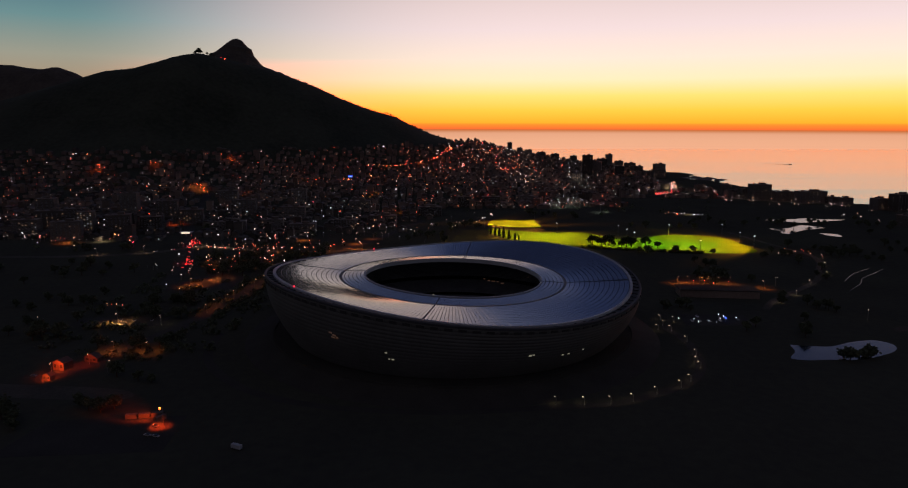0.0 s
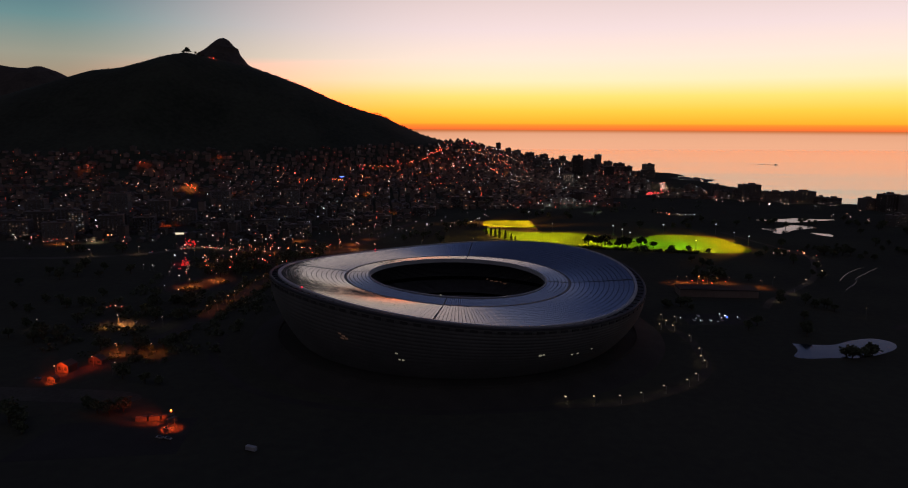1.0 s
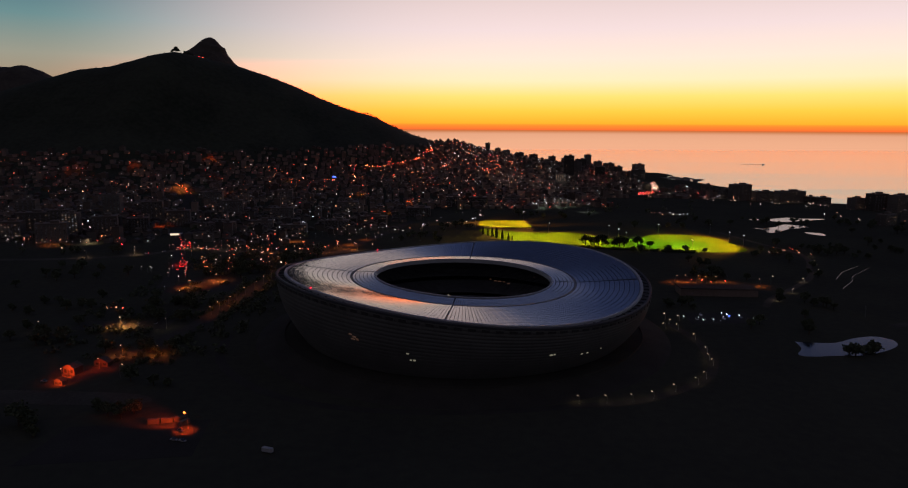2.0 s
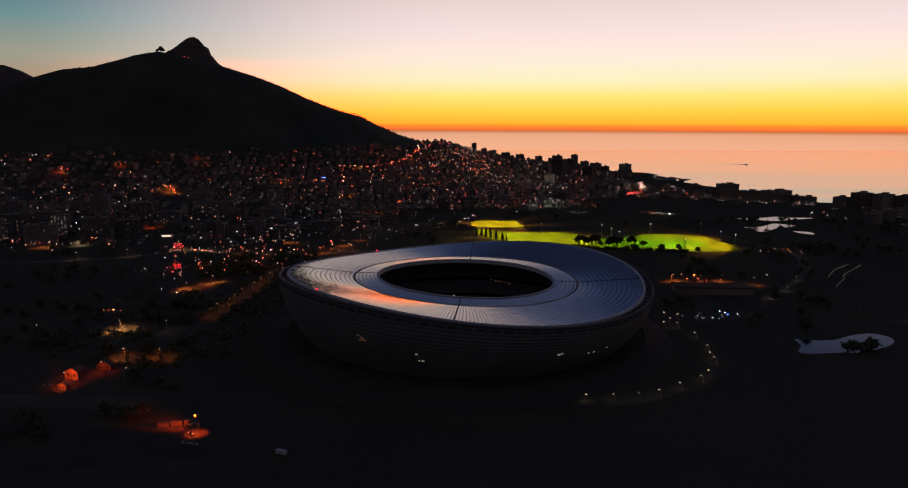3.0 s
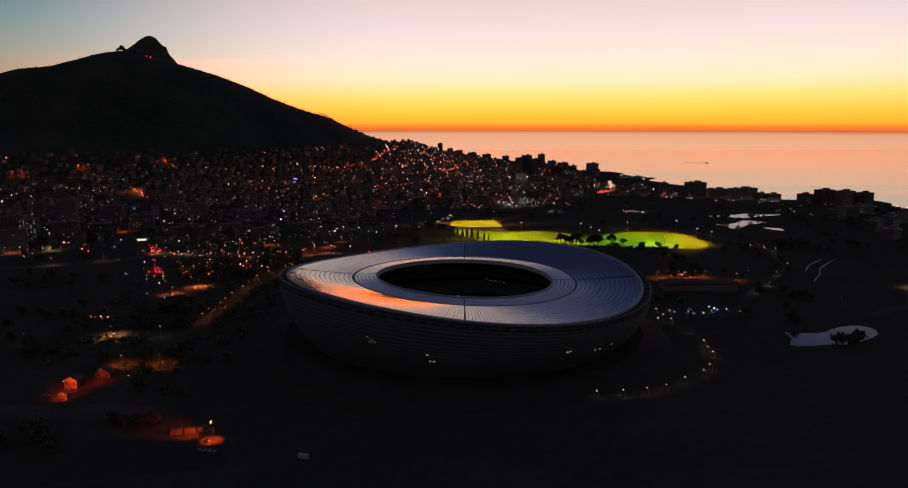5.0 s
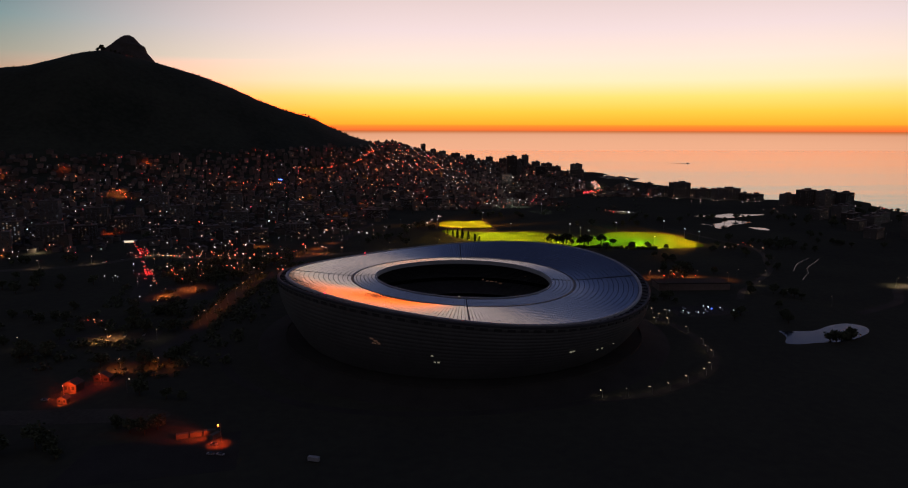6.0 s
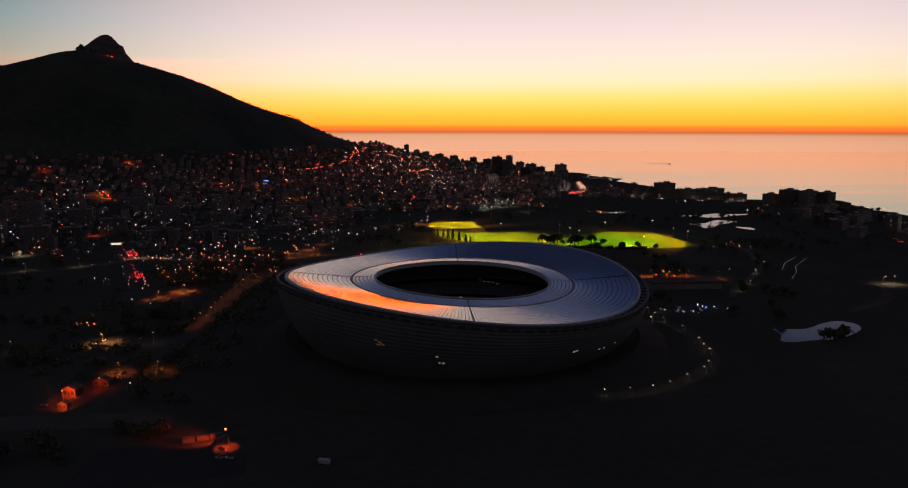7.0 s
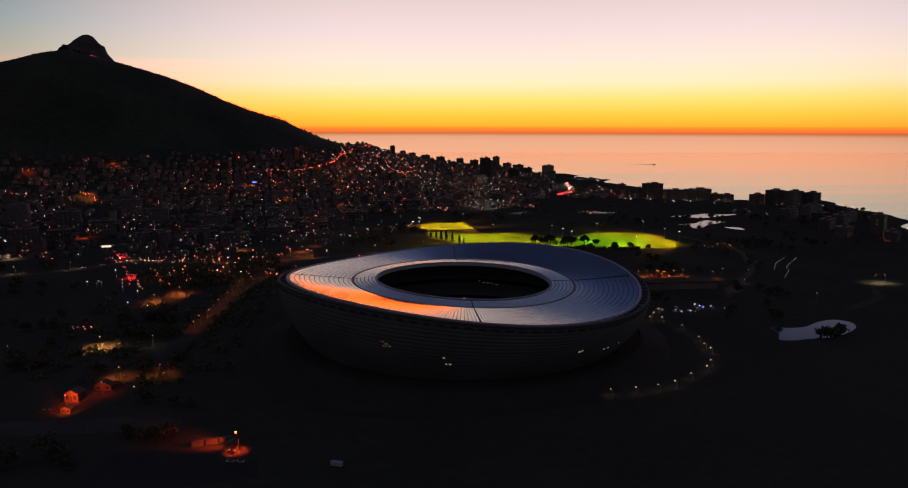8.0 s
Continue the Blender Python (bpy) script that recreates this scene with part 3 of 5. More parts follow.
strip("road_slope", ROAD_SLOPE, 14, M_ASPHALT, 0.8, "street climbing the slope under sodium lamps")
strip("road_shore", ROAD_SHORE, 14, M_ASPHALT, 0.3, "shore road bright with traffic")
# the drive's faintly lit look is put into its paler colour
strip("road_park", ROAD_EAST, 7, M_VERGE_LIT_ROAD, 0.06, "paved drive winding through the dark park, toned paler as if lit")
strip("path_ring", PATH_RING, 7, M_ASPHALT, 0.05, "curved paved path round the stadium", category="path")
strip("road_far_east", [(380, 80), (411, 95), (450, 120), (491, 170), (560, 190), (700, 185)], 9, M_ASPHALT, 0.05, "narrow park road with lamps")
strip("stream", [(430, 262), (436, 271), (455, 297), (473, 315), (493, 333)], 0.36, M_WATER, 0.05, "narrow stream shining in the dusk", category="stream")
strip("stream_bend", [(412, 215), (419, 225), (440, 250), (453, 273), (476, 298), (504, 327)], 0.36, M_WATER, 0.06, "narrow stream shining in the dusk", category="stream")
patch("pond", [(278, 36), (300, 33), (312, 36), (329, 46), (348, 51), (357, 41), (350, 26), (330, 12), (312, 4), (291, 3), (275, 1), (266, 5), (275, 20)], M_WATER, 0.06, "smooth park pond mirroring the pale sky", "pond")
patch("pond_far", [(497, 644), (531, 651), (567, 686), (595, 660), (546, 630), (512, 592), (500, 600), (506, 618)], M_WATER, 0.06, "irregular park pond mirroring the sunset", "pond")
patch("pond_farther", [(530, 749), (589, 765), (614, 778), (632, 765), (675, 760), (623, 736), (583, 719), (560, 732)], M_WATER, 0.06, "long park pond mirroring the sunset", "pond")
patch("pond_small", [(558, 602), (580, 590), (574, 566), (560, 580)], M_WATER, 0.06, "small park pond mirroring the sunset", "pond")
TURF_UPPER = [(46, 648), (48, 694), (66, 722), (96, 716), (122, 722), (128, 680), (131, 634), (98, 627), (70, 640)]
TURF_MAIN = [(54, 622), (93, 592), (137, 580), (192, 583), (214, 554), (235, 529), (257, 513), (289, 546), (317, 566), (366, 562), (391, 546), (402, 500), (404, 440), (378, 420), (315, 421), (277, 432), (239, 441), (178, 455), (123, 474), (84, 496), (46, 592)]
patch("sports_field", TURF_MAIN, M_GRASS, 0.08, "floodlit green sports turf beyond the stadium", "field")
patch("practice_field", TURF_UPPER, M_GRASS, 0.08, "smaller turf under yellow floodlights", "field")
patch("parking_lot", [(-300, 52), (-296, 76), (-225, 82), (-222, 56)], M_ASPHALT, 0.05, "lamp-lit paved car park", "car park", rounded=False)
patch("parking_lot_north", [(-285, 175), (-270, 245), (-215, 248), (-212, 185)], M_ASPHALT, 0.05, "lamp-lit paved car park", "car park", rounded=False)
patch("parking_lot_service", [(-200, -172), (-196, -128), (-122, -116), (-116, -160)], M_ASPHALT, 0.05, "dark asphalt service yard", "yard", rounded=False)
patch("parking_lot_east", [(214, 84), (216, 118), (272, 120), (274, 86)], M_ASPHALT, 0.05, "dark asphalt car park", "car park", rounded=False)
patch("lawn_strip", [(-300, -75), (-296, -92), (-180, -98), (-184, -80)], M_VERGE_LIT_ROAD, 0.05, "pale dry verge", "verge")


def build_podium():
    ring = [2 * math.pi * i / 144 for i in range(144)]
    rows = []
    for f, z in ((0.9, 5.0), (1.13, 5.0), (1.13, 6.1), (1.135, 6.1), (1.135, 4.6), (1.30, 0.05), (1.31, -0.3)):
        rows.append([(SC[0] + 125 * f * math.cos(a), SC[1] + 124 * f * math.sin(a), z) for a in ring])
    n = len(ring)
    verts = [p for r in rows for p in r]
    faces = [(j * n + i, (j + 1) * n + i, (j + 1) * n + (i + 1) % n, j * n + (i + 1) % n) for j in range(len(rows) - 1) for i in range(n)]
    tagged(mesh_object("podium", verts, faces, M_ASPHALT), "dark paved podium with a parapet round the stadium", "podium", kind="structure")


build_podium()


# ---------------------------------------------------------------- small shapes
def box_mesh(bm, sx, sy, sz, m=None, bevel=0.0):
    r = bmesh.ops.create_cube(bm, size=1.0)
    vs = r["verts"]
    for v in vs:
        v.co = Vector((v.co.x * sx, v.co.y * sy, (v.co.z + 0.5) * sz))
        if m is not None:
            v.co = m @ v.co
    if bevel:
        es = {e for v in vs for e in v.link_edges}
        bmesh.ops.bevel(bm, geom=list(es), offset=bevel, segments=1, affect="EDGES")
    return vs


def rod(bm, p, q, r0, r1=None, sides=6):
    p, q = Vector(p), Vector(q)
    d = q - p
    m = Matrix.Translation((p + q) / 2) @ d.to_track_quat("Z", "Y").to_matrix().to_4x4()
    bmesh.ops.create_cone(bm, cap_ends=True, segments=sides, radius1=r0, radius2=r0 if r1 is None else r1, depth=d.length, matrix=m)


def ball(bm, at, r, sub=1):
    bmesh.ops.create_icosphere(bm, subdivisions=sub, radius=r, matrix=Matrix.Translation(at))


# ---------------------------------------------------------------- trees
def leaf_mesh(name, spots, size, rng):
    """Small crossed leaf sprays, about the given spots."""
    verts, faces = [], []
    for c, s in spots:
        for k in range(3):
            u = Vector((rng.uniform(-1, 1), rng.uniform(-1, 1), rng.uniform(-0.6, 0.6))).normalized()
            w = u.cross(Vector((rng.uniform(-1, 1), rng.uniform(-1, 1), rng.uniform(-1, 1)))).normalized()
            d = size * s * rng.uniform(0.7, 1.3)
            o = Vector(c) + Vector((rng.uniform(-1, 1), rng.uniform(-1, 1), rng.uniform(-1, 1))) * d * 0.6
            b = len(verts)
            verts += [o - u * d, o + w * d * 0.7 + u * d * 0.1, o + u * d, o - w * d * 0.7 - u * d * 0.1]
            faces.append((b, b + 1, b + 2, b + 3))
    return verts, faces


def broadleaf(seed, height, label):
    rng = random.Random(seed)
    t = thing("tree", label, "tree", group="park trees")
    bm = bmesh.new()
    rod(bm, (0, 0, -0.3), (0.1, 0, height * 0.45), 0.48, 0.3, 7)
    spots = []
    for k in range(6):
        a = k * 1.05 + rng.uniform(-0.3, 0.3)
        tip = Vector((math.cos(a) * height * rng.uniform(0.2, 0.32), math.sin(a) * height * rng.uniform(0.2, 0.32), height * rng.uniform(0.42, 0.82)))
        rod(bm, (0.1, 0, height * rng.uniform(0.25, 0.4)), tip, 0.16, 0.05, 5)
        for j in range(30):
            q = Vector((rng.gauss(0, 1), rng.gauss(0, 1), rng.gauss(0, 0.95))) * height * 0.095
            spots.append((tip + q, rng.uniform(0.6, 1.2)))
    for j in range(40):
        spots.append((Vector((rng.gauss(0, 0.12) * height, rng.gauss(0, 0.12) * height, height * rng.uniform(0.62, 0.95))), rng.uniform(0.6, 1.1)))
    part("trunk", bm, M_BARK, t)
    v, f = leaf_mesh("crown", spots, 0.9, rng)
    mesh_object("crown", v, f, M_LEAF, t)
    return t


def umbrella_pine(seed, height, label):
    rng = random.Random(seed)
    t = thing("pine_tree", label, "pine tree", group="umbrella pines")
    bm = bmesh.new()
    rod(bm, (0, 0, -0.3), (rng.uniform(-0.7, 0.7), 0, height * 0.5), 0.6, 0.4, 7)
    spots = []
    for k in range(12):
        a = k * 0.55 + rng.uniform(-0.3, 0.3)
        r = height * rng.uniform(0.08, 0.4)
        tip = Vector((math.cos(a) * r, math.sin(a) * r, height * (0.86 - 0.8 * (r / height) ** 1.1) + rng.uniform(-1.8, 1.4)))
        rod(bm, (0, 0, height * rng.uniform(0.32, 0.48)), tip, 0.16, 0.05, 5)
        for j in range(34):
            q = Vector((rng.gauss(0, 1) * 0.085, rng.gauss(0, 1) * 0.085, rng.gauss(0, 1) * 0.09)) * height
            spots.append((tip + q, rng.uniform(0.6, 1.2)))
    part("trunk", bm, M_BARK, t)
    v, f = leaf_mesh("crown", spots, 0.85, rng)
    mesh_object("crown", v, f, M_NEEDLE, t)
    return t


def cypress(seed, height, label):
    rng = random.Random(seed)
    t = thing("cypress_tree", label, "cypress", group="row of cypresses")
    bm = bmesh.new()
    rod(bm, (0, 0, -0.3), (0, 0, height * 0.9), 0.3, 0.06, 6)
    part("trunk", bm, M_BARK, t)
    spots = []
    for j in range(260):
        u = rng.random() ** 0.8
        r = height * 0.15 * (1 - u) ** 0.7 * rng.uniform(0.5, 1.05) + 0.15
        a = rng.uniform(0, 6.283)
        spots.append(((math.cos(a) * r, math.sin(a) * r, 0.6 + u * (height - 0.8)), rng.uniform(0.6, 1.1)))
    v, f = leaf_mesh("crown", spots, 0.6, rng)
    mesh_object("crown", v, f, M_NEEDLE, t)
    return t


def plant(source, x, y, size, turn):
    o = copy_thing(source, pose(x, y, land(x, y), 0, 0, turn))
    o.scale = (size, size, size * (0.92 + 0.16 * ((x * 7.3 + y * 3.1) % 1)))
    return o


def place_first(source, x, y, size=1.0, turn=0.0):
    source.matrix_basis = pose(x, y, land(x, y), 0, 0, turn)
    source.scale = (size, size, size)


RNG = random.Random(11)
PINE_A = umbrella_pine(3, 14, "umbrella pine dark against the floodlit turf")
PINE_B = umbrella_pine(8, 13, "umbrella pine dark against the floodlit turf")
place_first(PINE_A, 191, 468, 1.05)
place_first(PINE_B, 199, 470, 0.95)
for x, y, s_ in ((203, 466, 0.75), (214, 470, 1.1), (209, 468, 0.85), (235, 455, 1.05), (242, 457, 1.0), (228, 452, 0.7), (262, 462, 0.95), (276, 452, 0.7), (217, 455, 0.55)):
    plant(PINE_A if x % 2 else PINE_B, x, y, s_ * 1.12, RNG.uniform(0, 360))
CYP = cypress(5, 13, "slim dark cypress beside the lit turf")
place_first(CYP, 50, 556, 0.9)
for x, y, s_ in ((57, 543, 0.95), (63, 532, 1.15), (69, 522, 1.2), (77, 512, 1.1), (85, 497, 0.95), (90, 486, 0.75), (118, 470, 0.45), (125, 468, 0.4)):
    plant(CYP, x, y, s_, RNG.uniform(0, 360))
TREE_A = broadleaf(21, 10, "leafy park tree dark in the dusk")
TREE_B = broadleaf(22, 8.5, "leafy park tree dark in the dusk")
TREE_C = broadleaf(23, 12, "tall leafy tree dark in the dusk")
place_first(TREE_A, 306, 3, 1.25)
place_first(TREE_B, 321, 10, 1.35)
place_first(TREE_C, -238, 78)
plant(TREE_C, 303, 6, 0.9, 40)
plant(TREE_A, 326, 13, 1.0, 130)
for o in scene.objects:
    if o.name.startswith("tree") and 295 < o.location.x < 330 and 0 < o.location.y < 16:
        o.location.z -= 2.6


def scatter_trees():
    # groups: centre, spread, how many
    for cx, cy, sx, sy, n in ((-240, 80, 30, 6, 9), (-300, 20, 30, 25, 12), (-215, -2, 26, 3, 10), (-250, 130, 45, 25, 18), (-330, 100, 40, 60, 16), (-235, 275, 40, 30, 22),
                              (-200, 340, 40, 25, 16), (-120, 330, 30, 40, 10), (-260, 330, 30, 30, 12), (-430, 250, 80, 50, 24), (-500, 400, 90, 25, 16), (-190, -70, 60, 20, 10), (-160, -112, 26, 5, 8),
                              (-240, -130, 60, 30, 12), (290, 260, 40, 30, 14), (350, 150, 30, 30, 12), (300, 415, 50, 5, 11), (395, 405, 40, 12, 10), (420, 330, 12, 60, 10), (480, 430, 50, 60, 20), (600, 450, 60, 60, 18),
                              (560, 700, 80, 40, 16), (420, 680, 60, 40, 14), (330, 640, 60, 12, 10), (700, 640, 60, 90, 22), (150, 770, 80, 25, 16), (0, 620, 40, 60, 16), (300, 330, 60, 25, 8),
                              (225, 140, 25, 10, 8), (930, 800, 40, 60, 16), (880, 640, 30, 60, 12), (880, 760, 50, 60, 14), (280, 60, 40, 25, 8), (-20, 500, 50, 30, 12)):
        for k in range(int(n * 0.68)):
            x, y = RNG.gauss(cx, sx * 0.6), RNG.gauss(cy, sy * 0.6)
            if math.hypot(x - SC[0], y - SC[1]) < 172 or coast_x(y) - x < 40 or math.hypot(x + 238, y + 56) < 22 or math.hypot(x + 138, y + 128) < 22 or math.hypot(x + 228, y + 36) < 12:
                continue
            plant(RNG.choice((TREE_A, TREE_B, TREE_C)), x, y, RNG.uniform(0.65, 1.15), RNG.uniform(0, 360))
    # on the hill's back: pines at the lookout and on the spur
    for x, y, s_ in ((-905, 1755, 1.3), (-896, 1757, 1.9), (-887, 1755, 1.5), (-868, 1762, 1.0), (-858, 1764, 1.1), (-846, 1768, 0.8), (-330, 2000, 0.7), (-322, 2003, 0.8), (-312, 2003, 0.75), (-300, 2008, 0.6), (-290, 2010, 0.7), (-236, 2030, 0.75), (-228, 2033, 0.7)):
        plant(TREE_B, x, y, s_, RNG.uniform(0, 360))


scatter_trees()


def leaf_stuff(name, places, label, category, mat):
    rng = random.Random(31)
    spots = []
    for x, y, s_ in places:
        z = land(x, y)
        for k in range(14):
            spots.append(((x + rng.gauss(0, s_ * 0.5), y + rng.gauss(0, s_ * 0.5), z + s_ * rng.uniform(0.0, 1.1)), s_ * 0.3))
    v, f = leaf_mesh(name, spots, 1.0, rng)
    tagged(mesh_object(name, v, f, mat), label, category, kind="stuff")


CREST = []
for k in range(420):
    x = RNG.uniform(-1300, 60)
    CREST.append((x, interp(x, CREST_Y) + RNG.uniform(-30, 30), RNG.uniform(0.8, 2.6) * (1.6 if x > -420 else 1)))
leaf_stuff("hill_scrub", CREST, "dark scrub along the crest of the hill", "scrub", M_LEAF)
STREET_TREES = []
while len(STREET_TREES) < 420:
    x, y = RNG.uniform(-900, 520), RNG.uniform(455, 1900)
    if land(x, y) < 90 and coast_x(y) - x > 60 and (x < -60 or y > 800):
        STREET_TREES.append((x, y, RNG.uniform(3.0, 6.0)))
leaf_stuff("street_trees", STREET_TREES, "dark street and garden trees between the houses", "trees", M_LEAF)
HEDGE = []
for k in range(150):
    u = RNG.random() ** 0.7
    HEDGE.append((165 + 160 * u, 452 - 36 * u + RNG.uniform(-7, 2), RNG.uniform(1.2, 3.0)))
leaf_stuff("field_hedge", HEDGE, "dark bushes along the edge of the lit turf", "hedge", M_NEEDLE)
THICKET = []
while len(THICKET) < 330:
    x, y = RNG.uniform(-310, -150), RNG.choice((RNG.uniform(110, 450), RNG.uniform(110, 450), RNG.uniform(-12, 110)))
    off = min(math.hypot(x - p[0], y - p[1]) for p in smooth_line(ROAD_WEST) + smooth_line(ROAD_QUEUE) + smooth_line(ROAD_CROSS))
    lot = -292 < x < -208 and 172 < y < 250 or -304 < x < -218 and 46 < y < 84
    if off > 11 and not (lot and RNG.random() < 0.9) and math.hypot(x - SC[0], y - SC[1]) > 176 and noise.noise(Vector((x * 0.03, y * 0.03, 1.0))) > -0.15:
        THICKET.append((x, y, RNG.uniform(2.0, 4.6)))
for x, y in ((-243, 229), (-256, 196), (-262, 60), (-225, -9), (-199, -12), (-188, 243), (-195, 143)):
    for k in range(9):
        THICKET.append((x + RNG.uniform(-26, 26), y - RNG.uniform(9, 17), RNG.uniform(1.6, 3.6)))
for p in smooth_line(ROAD_WEST[2:6]):
    for side in (-1, 1, 1):
        THICKET.append((p[0] + side * RNG.uniform(8.5, 14), p[1] + RNG.uniform(-4, 4), RNG.uniform(2.0, 4.0)))
leaf_stuff("park_thicket", THICKET, "dark bushes and small trees between the lamps", "bushes", M_LEAF)


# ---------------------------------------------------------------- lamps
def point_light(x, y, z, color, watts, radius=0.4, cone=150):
    """A light thrown straight down, from a lamp's hood and also where no lamp is built."""
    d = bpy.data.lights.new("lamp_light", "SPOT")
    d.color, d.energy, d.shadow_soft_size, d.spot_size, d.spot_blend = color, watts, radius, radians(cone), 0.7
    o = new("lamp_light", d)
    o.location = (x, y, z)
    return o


def street_lamp(label, mat, height, group):
    t = thing("street_lamp", label, "street lamp", group=group)
    bm = bmesh.new()
    rod(bm, (0, 0, -0.2), (0, 0, height), 0.14, 0.08, 6)
    box_mesh(bm, 0.4, 0.4, 0.5, bevel=0.04)
    part("pole", bm, M_POLE, t)
    bm = bmesh.new()
    rod(bm, (0, 0, height - 0.1), (0, -1.3, height + 0.25), 0.06, 0.05, 5)
    part("arm", bm, M_POLE, t)
    bm = bmesh.new()
    box_mesh(bm, 0.5, 1.0, 0.24, Matrix.Translation((0, -1.7, height + 0.15)), bevel=0.06)
    h = part("head", bm, M_POLE, t)
    bm = bmesh.new()
    box_mesh(bm, 0.46, 0.8, 0.26, Matrix.Translation((0, -1.7, height - 0.12)), bevel=0.06)
    part("lamp_glass", bm, mat, h)
    return t


SODIUM, WARM, GREENISH = (1.0, 0.21, 0.03), (1.0, 0.72, 0.42), (0.86, 1.0, 0.92)
LAMP_W = street_lamp("tall street lamp with a pale warm light", L_WARM, 9.0, "car park lamps")
LAMP_O = street_lamp("street lamp with an orange sodium light", L_SODIUM, 8.0, "sodium street lamps")
LAMP_P = street_lamp("low path lamp with a warm light", L_PATH, 4.6, "path lamps")


def put_lamp(source, x, y, turn=0.0, color=None, watts=0.0):
    o = copy_thing(source, pose(x, y, land(x, y), 0, 0, turn))
    if watts:
        h = {LAMP_W: 9.0, LAMP_O: 8.0, LAMP_P: 4.6}[source]
        w = radians(turn)
        point_light(x + 1.7 * math.sin(w), y - 1.7 * math.cos(w), land(x, y) + h - 0.45, color, watts)
    return o


LAMP_W.matrix_basis = pose(-260, 60, 0)
point_light(-260, 58.3, 8.5, (1.0, 0.42, 0.12), 36000)
LAMP_O.matrix_basis = pose(-225, -9, 0)
point_light(-225, -10.7, 7.5, SODIUM, 9000)
LAMP_P.matrix_basis = pose(194, 82, 0)
for x, y, c, w in ((-222, 58, WARM, 500), (-319, 46, WARM, 300)):
    put_lamp(LAMP_W, x, y, 20, c, w)
for x, y, w in ((-199, -12, 1200), (-243, 228, 7000), (-258, 196, 6000), (-200, 98, 220), (-198, 114, 300), (-196, 132, 380), (-195, 150, 300), (-193, 172, 260), (-191, 196, 300), (-189, 220, 420), (-187, 243, 500), (-176, 268, 420), (-159, 302, 2400), (-178, 388, 1800), (-157, 403, 1800), (-135, 456, 2200),
                (-181, 288, 800), (-272, 330, 900), (247, 240, 1500), (259, 239, 1500), (269, 238, 1500), (279, 237, 1500), (289, 236, 1500), (300, 235, 1500), (330, 222, 900), (-205, 300, 700), (-225, 285, 600), (-240, 310, 700), (-215, 350, 900), (-185, 345, 800), (-260, 396, 900), (-228, 392, 900), (-120, 500, 900), (-150, 430, 900), (-280, 300, 500), (-232, 262, 600)):
    put_lamp(LAMP_O, x, y, RNG.uniform(0, 360), SODIUM, w * 6)
for x, y in ((197, 66), (202, 39), (200, 7), (196, -9), (195, -20), (181, -46), (172, -57), (154, -69), (137, -81), (123, -86), (107, -88), (90, -89), (206, 93), (196, 99), (187, 69)):
    put_lamp(LAMP_P, x, y, math.degrees(math.atan2(y - SC[1], x - SC[0])) - 90, WARM, 150)
for x, y in ((-450, 356), (-400, 378), (-340, 418), (-274, 404), (-200, 398), (-120, 415), (-40, 444)):
    put_lamp(LAMP_W, x, y, RNG.uniform(0, 360), (1.0, 0.6, 0.34), 2600)
# lamps made up along the park drive to light it; none are known there
for x, y in ((460, 392), (440, 340), (416, 290), (380, 244), (345, 196), (316, 164)):
    put_lamp(LAMP_P, x + 6, y, RNG.uniform(0, 360), (1.0, 0.7, 0.5), 420)
for x, y, w in ((491, 177, 7000), (503, 175, 7000), (346, 235, 0), (373, 108, 60), (-205, -53, 0), (-44, 586, 0), (-8, 572, 0), (-60, 520, 0), (-100, 590, 0), (30, 470, 0), (-290, 405, 0), (-315, 425, 0), (-356, 438, 0)):
    put_lamp(LAMP_W, x, y, RNG.uniform(0, 360), WARM, w)


# floodlight masts round the turf
def flood_mast():
    t = thing("floodlight_mast", "tall floodlight mast shining on the turf", "floodlight", group="floodlight masts")
    bm = bmesh.new()
    rod(bm, (0, 0, -0.3), (0, 0, 15.5), 0.28, 0.12, 8)
    part("mast", bm, M_POLE, t)
    bm = bmesh.new()
    box_mesh(bm, 2.2, 0.2, 0.2, Matrix.Translation((0, 0, 15.2)))
    part("crossbar", bm, M_POLE, t)
    for k in range(4):
        bm = bmesh.new()
        m = Matrix.Translation((-0.84 + 0.56 * k, -0.3, 15.4)) @ pose(0, 0, 0, -35)
        box_mesh(bm, 0.42, 0.3, 0.42, m, bevel=0.05)
        part("floodlight", bm, L_FLOOD, t)
    return t


MASTS = ((152, 575), (40, 630), (320, 569), (325, 425), (242, 558), (248, 520), (252, 489), (403, 580), (400, 495), (409, 466), (126, 716))
MAST = flood_mast()
MAST.matrix_basis = pose(*MASTS[0], 0)
for x, y in MASTS[1:]:
    copy_thing(MAST, pose(x, y, 0, 0, 0, RNG.uniform(-40, 40)))


def flood(eye, target, color, watts, spread=75):
    d = bpy.data.lights.new("floodlight_beam", "SPOT")
    d.color, d.energy, d.spot_size, d.spot_blend, d.shadow_soft_size = color, watts, radians(spread), 1.0, 1.0
    o = new("floodlight_beam", d)
    o.matrix_basis = look(eye, target)


YELLOW, GREEN = (1.0, 0.36, 0.05), (0.42, 1.0, 0.08)


def inside(x, y, ring):
    hit = False
    for (x0, y0), (x1, y1) in zip(ring, ring[1:] + ring[:1]):
        if (y0 > y) != (y1 > y) and x < x0 + (y - y0) * (x1 - x0) / (y1 - y0):
            hit = not hit
    return hit


